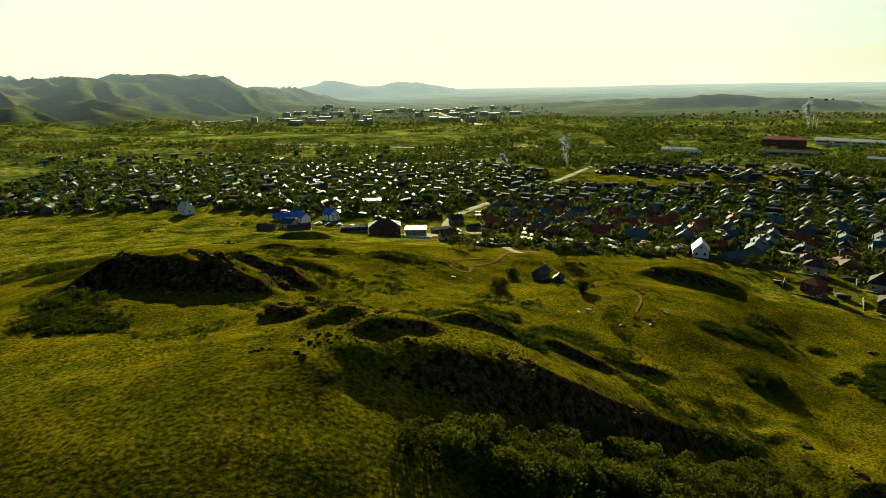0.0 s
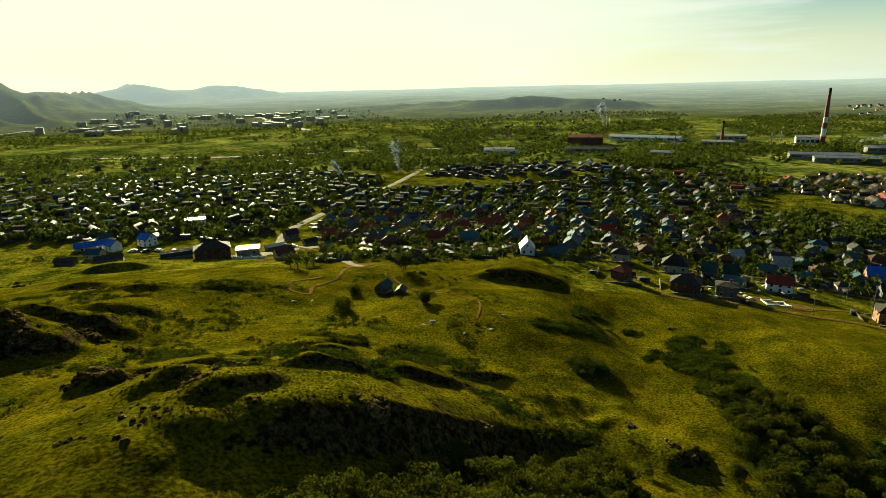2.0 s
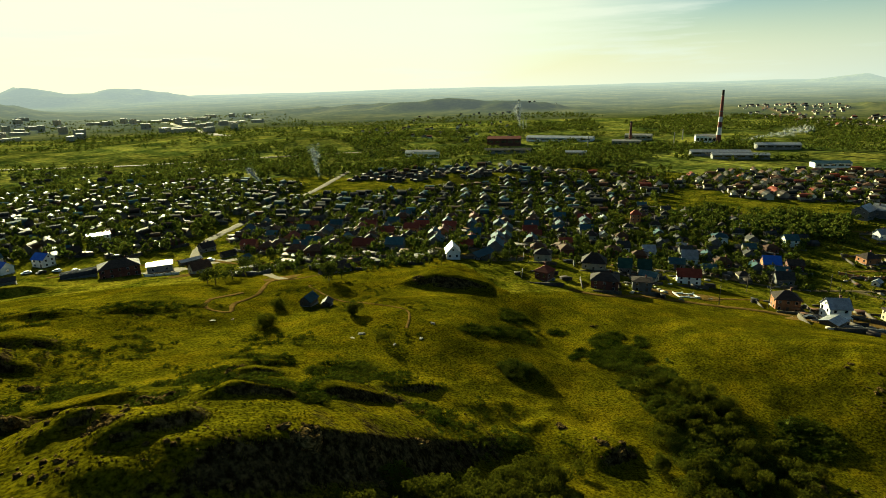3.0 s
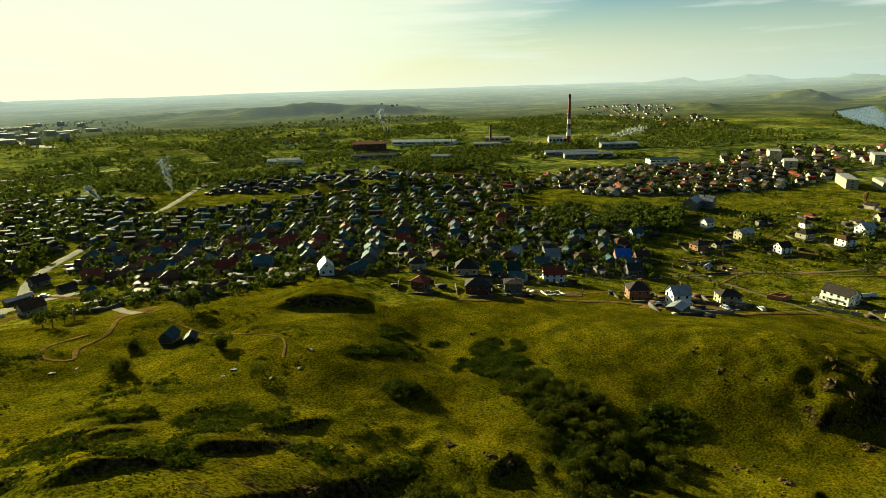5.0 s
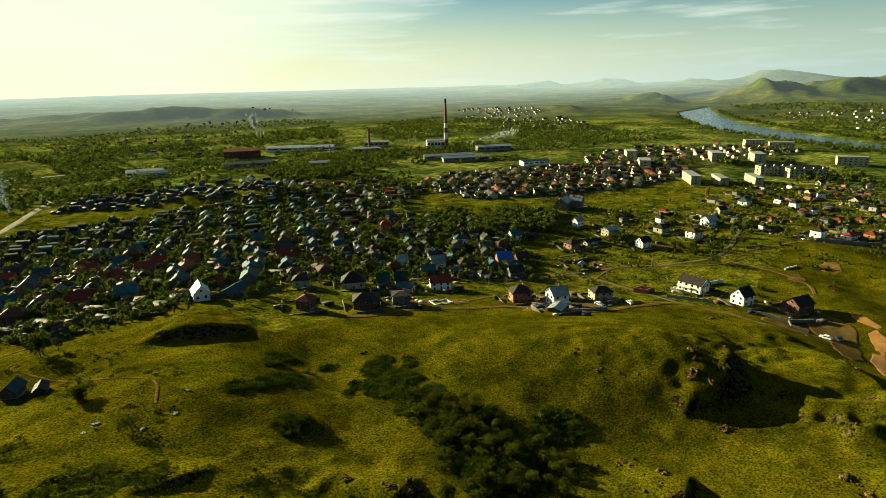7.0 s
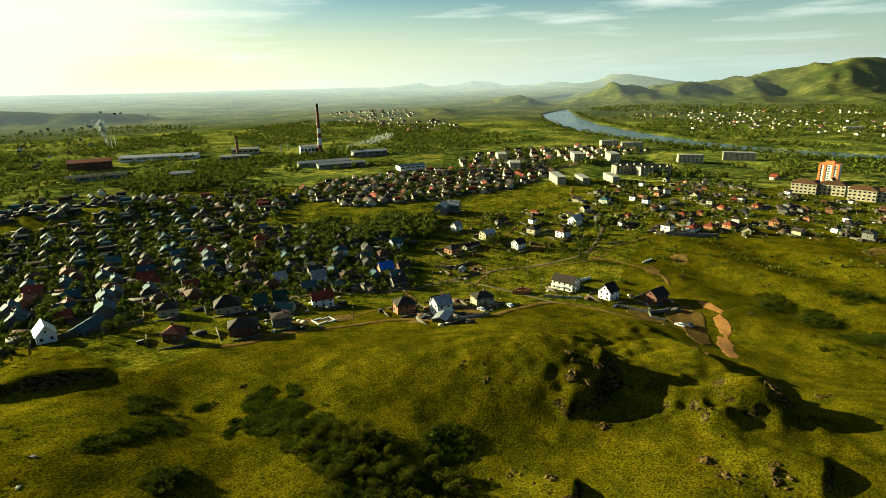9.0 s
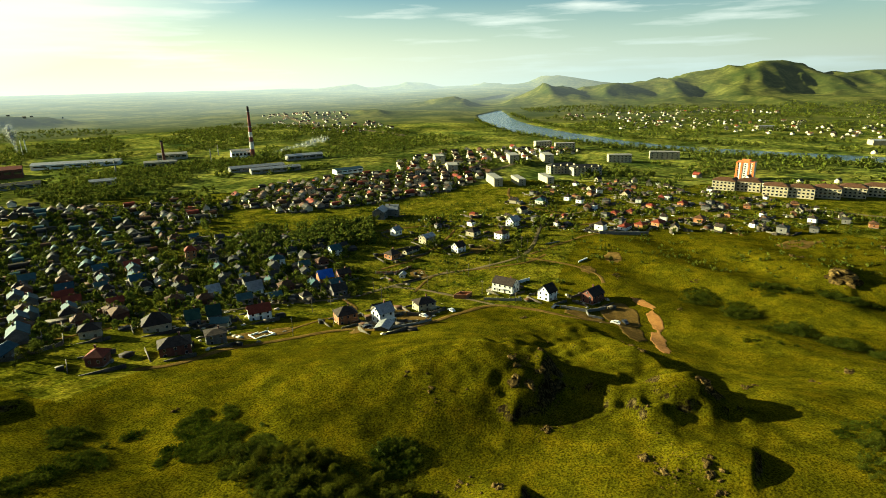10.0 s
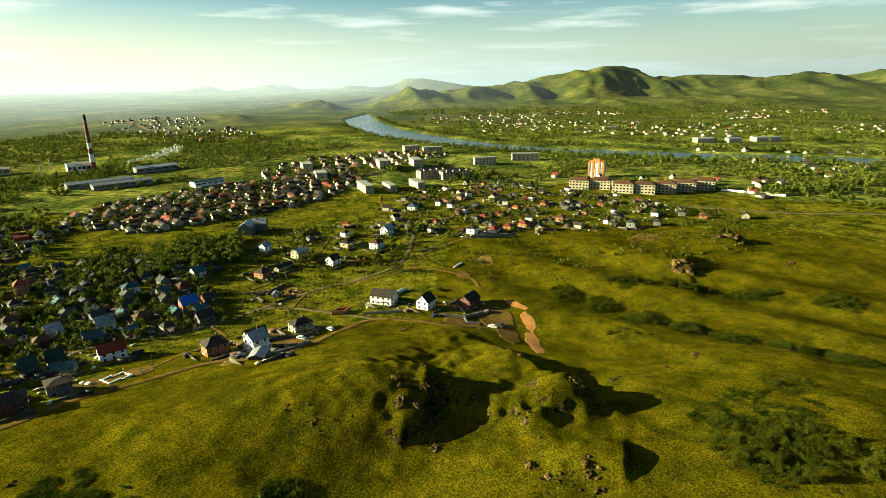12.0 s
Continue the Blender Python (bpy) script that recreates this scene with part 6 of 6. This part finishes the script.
tagged(new("grass_tussocks", scatter_mesh("grass_tussocks", blades, [(3 * i, 3 * i + 1, 3 * i + 2) for i in range(5)], rows, TUFT)), "coarse tussocks of yellow-green steppe grass", "grass", kind="stuff")

# ---------------------------------------------------------------- poles, walls, building sites


def make_pole():
    p = tagged(new("utility_pole"), "grey wooden power pole with a cross-arm", "pole", "power poles along the lanes")
    part("post", Shape().tube([(0, 0, -0.6, 0.16), (0, 0, 8.2, 0.11)], 8), TIMBER, p)
    part("cross_arm", Shape().box(-0.9, -0.06, 7.3, 0.9, 0.06, 7.45), TIMBER, p)
    for x in (-0.75, 0.75):
        part("insulator", Shape().tube([(x, 0, 7.45, 0.05), (x, 0, 7.7, 0.05)], 6), TRIM, p)
    return p


for x, y, turn in ((180, 143, 30), (196, 134, 20), (216, 158, 10), (232, 158, 0), (248, 138, 20), (262, 150, 20), (276, 124, 20), (290, 118, 30), (304, 110, 30), (318, 101, 30), (262, 72, 80), (272, 92, 60), (320, 152, 0), (335, 88, 40),
                   (362, 92, 60), (400, 92, 70), (245, 172, 10), (228, 186, 10), (110, 238, 10), (150, 224, 10), (440, 20, 60), (470, -10, 60), (500, -100, 60), (490, -150, 80), (486, -200, 90), (384, 86, 60), (60, 262, 20), (24, 288, 60)):
    settle("pole", make_pole, x, y, turn, 1.0)


def wall_run(label, points, tall, thick, mat, category="wall", pillars=False):
    """A low wall along a line of points, following the ground, with a coping."""
    w = tagged(new("garden_wall"), label, category)
    x0, y0 = points[0]
    w.matrix_world = pose(x0, y0, ground_at(x0, y0))
    for (ax, ay), (bx, by) in zip(points, points[1:]):
        length, turn = math.hypot(bx - ax, by - ay), math.degrees(math.atan2(by - ay, bx - ax))
        n = max(1, int(length / 3))
        for i in range(n):
            px, py = ax + (bx - ax) * (i + 0.5) / n, ay + (by - ay) * (i + 0.5) / n
            seg = part("panel", Shape().box(-length / n / 2, -thick / 2, -0.8, length / n / 2, thick / 2, tall), mat, w)
            seg.matrix_basis = pose(px - x0, py - y0, ground_at(px, py) - ground_at(x0, y0), 0, 0, turn)
            if pillars:
                post = part("pillar", Shape().box(-0.25, -0.25, -0.8, 0.25, 0.25, tall + 0.35), CREAM, w)
                post.matrix_basis = pose(ax + (bx - ax) * i / n - x0, ay + (by - ay) * i / n - y0, ground_at(px, py) - ground_at(x0, y0), 0, 0, turn)
    return w


wall_run("cream fence with brick pillars round a bungalow", [(292, 164), (297, 153), (310, 149)], 1.4, 0.25, BRICK, "fence", True)
wall_run("rough block retaining wall on a building plot", [(262, 50), (262, 38), (272, 30)], 1.4, 0.4, GREYWALL)
wall_run("pale block wall of an unfinished yard", [(262, 38), (254, 36), (254, 30)], 1.0, 0.4, GREYWALL)
wall_run("long white wall across the pasture", [(598, -187), (586, -210), (572, -236)], 2.2, 0.3, PLASTER)
wall_run("roadside fence with stone pillars", [(263, 88), (266, 76), (268, 70)], 1.3, 0.25, CREAM, "fence", True)
wall_run("white concrete footing of a new house", [(174, 160), (182, 157), (179, 151), (171, 154), (174, 160)], 0.5, 0.4, PLASTER, "foundation")
wall_run("unfinished orange block walls of a small house", [(262, 104), (269, 103), (270, 97), (263, 98), (262, 104)], 2.2, 0.35, BRICK, "foundation")
wall_run("white boundary wall by the lane", [(284, 86), (296, 80), (304, 74)], 1.8, 0.25, PLASTER)
wall_run("low stone terrace wall under red roofs", [(404, 46), (407, 30), (414, 14)], 2.4, 0.5, GREYWALL)
wall_run("dark plank fence along village gardens", [(96, 226), (118, 211), (136, 212)], 1.6, 0.08, TIMBER, "fence")
wall_run("white picket fence of a yard", [(-20, 273), (-12, 270), (-6, 268)], 1.0, 0.1, PLASTER, "fence", True)
wall_run("grey board fence of a yard", [(222, 112), (226, 102), (238, 100)], 1.6, 0.1, TIMBER, "fence")
wall_run("pale concrete yard wall", [(197, 108), (206, 100), (216, 98)], 1.0, 0.3, CONCRETE)
wall_run("row of stone footings on a slope", [(372, 78), (380, 70)], 0.7, 0.5, CONCRETE, "foundation")
wall_run("row of pale blocks for a new wall", [(340, 52), (350, 48)], 0.8, 0.5, PLASTER, "foundation")


def make_pile(seed, mat, label, w=3.0):
    """Building material in a loose stack: boards or blocks laid over one another."""
    rng = random.Random(seed)
    pile = tagged(new("material_pile"), label, "building material", "stacks on the building sites")
    for i in range(9):
        b = part("board", Shape().box(-w / 2 * rng.uniform(0.6, 1), -0.22, 0, w / 2 * rng.uniform(0.6, 1), 0.22, 0.16), mat, pile)
        b.matrix_basis = pose(rng.uniform(-0.5, 0.5), rng.uniform(-0.9, 0.9), 0.16 * (i // 3), 0, 0, rng.uniform(-14, 14))
    return pile


prng = random.Random(91)
for i, (x, y) in enumerate(((206, 108), (214, 104), (224, 100), (200, 122), (192, 122), (228, 116), (240, 118), (260, 46), (256, 30), (266, 28), (246, 30), (168, 150), (186, 160), (330, 168), (338, 160), (352, 116), (362, 120), (420, 70), (428, 60), (436, -40), (448, -44), (456, -100), (250, 106), (184, 150), (160, 156), (34, 133), (37, 135), (42.5, 126), (3, 163), (57, 135), (8, 164), (50, 127))):
    kind = i % 3
    settle("pile %d" % kind, lambda: make_pile(700 + kind, (TIMBER, CREAM, GREYWALL)[kind], ("stack of weathered boards on bare earth", "pale building blocks in a loose heap", "grey concrete slabs stacked on the grass")[kind]), x, y, prng.uniform(0, 180), prng.uniform(0.45, 0.85))


def make_car(label, paint):
    car = tagged(new("car"), label, "car", "parked cars")
    body = Shape()
    side = ((-2.1, 0.35), (2.1, 0.35), (2.1, 0.8), (1.1, 0.92), (0.55, 1.42), (-1.1, 1.45), (-1.75, 0.95), (-2.1, 0.9))
    n = len(side)
    body.add([(x, -0.82, z) for x, z in side] + [(x, 0.82, z) for x, z in side], [tuple(range(n)), tuple(range(2 * n - 1, n - 1, -1))] + [(i, i + n, (i + 1) % n + n, (i + 1) % n) for i in range(n)])
    part("body", body, paint, car)
    for y in (-0.83, 0.83):
        part("side_window", Shape().box(-1.4, y - 0.02, 0.95, 0.7, y + 0.02, 1.32), PANE, car)
    for x in (-1.3, 1.3):
        for y in (-0.74, 0.74):
            wheel = part("wheel", Shape().tube([(0, 0, -0.1, 0.33), (0, 0, 0.1, 0.33)], 12), DARKROOF, car)
            wheel.matrix_basis = pose(x, y, 0.33, 90, 0, 0)
    return car


WHITECAR = surface("white car paint", (0.4185, 0.4185, 0.4185), (0.4855, 0.4855, 0.4771), 1, 0.3, 0.3, 0)
DARKCAR = surface("dark car paint", (0.0114, 0.0142, 0.0199), (0.017, 0.0199, 0.0255), 1, 0.3, 0.25, 0)
for i, (x, y) in enumerate(((222, 104), (196, 118), (252, 24), (256, 20), (-70, 310), (-64, 308), (-58, 309), (-50, 306), (8, 298), (260, 52), (236, 96), (40, 256), (150, 220), (444, -36))):
    k = i % 2
    settle("car %d" % k, lambda: make_car(("small white car parked on bare earth", "dark saloon car parked by the lane")[k], (WHITECAR, DARKCAR)[k]), x, y, prng.uniform(0, 360), 1.0)

# ---------------------------------------------------------------- smoke over the works
SMOKE = bpy.data.materials.new("thin smoke")
SMOKE.use_nodes = True
sn, sl = SMOKE.node_tree.nodes, SMOKE.node_tree.links
clear, milky = sn.new("ShaderNodeBsdfTransparent"), sn.new("ShaderNodeMixShader")
sn["Principled BSDF"].inputs["Base Color"].default_value, sn["Principled BSDF"].inputs["Roughness"].default_value = (0.75, 0.76, 0.74, 1), 1.0
milky.inputs["Fac"].default_value = 0.09
sl.new(clear.outputs[0], milky.inputs[1])
sl.new(sn["Principled BSDF"].outputs[0], milky.inputs[2])
sl.new(milky.outputs[0], sn["Material Output"].inputs["Surface"])
for i, (x, y, z0, length, rise, drift, wide) in enumerate(((640, 1000, 4, 10, 46, 200, 9), (700, 540, 6, 86, 14, -32, 7), (128, 575, 2, 4, 30, 150, 5), (70, 560, 2, 12, 16, 200, 4))):
    rng = random.Random(800 + i)
    puff = Shape()
    for j in range(300):
        t = rng.random() ** 0.8
        c = Vector((math.cos(radians(drift)) * length * t, math.sin(radians(drift)) * length * t, rise * t))
        c += Vector((rng.gauss(0, 1), rng.gauss(0, 1), rng.gauss(0, 0.8))) * (wide * (0.08 + 0.42 * t))
        r = wide * (0.12 + 0.34 * t) * rng.uniform(0.6, 1.3)
        u = Vector((rng.gauss(0, 1), rng.gauss(0, 1), rng.gauss(0, 1))).normalized()
        w = u.cross(Vector((rng.gauss(0, 1), rng.gauss(0, 1), rng.gauss(0, 1)))).normalized()
        puff.add([c + (u * math.cos(k * 1.0472) + w * math.sin(k * 1.0472)) * r for k in range(6)], ((0, 1, 2, 3, 4, 5),))
    plume = part("smoke_plume", puff, SMOKE)
    plume.matrix_world = stand(x, y, 0, -z0)
    tagged(plume, "thin pale smoke drifting over the valley", "smoke", "smoke plumes", kind="stuff")
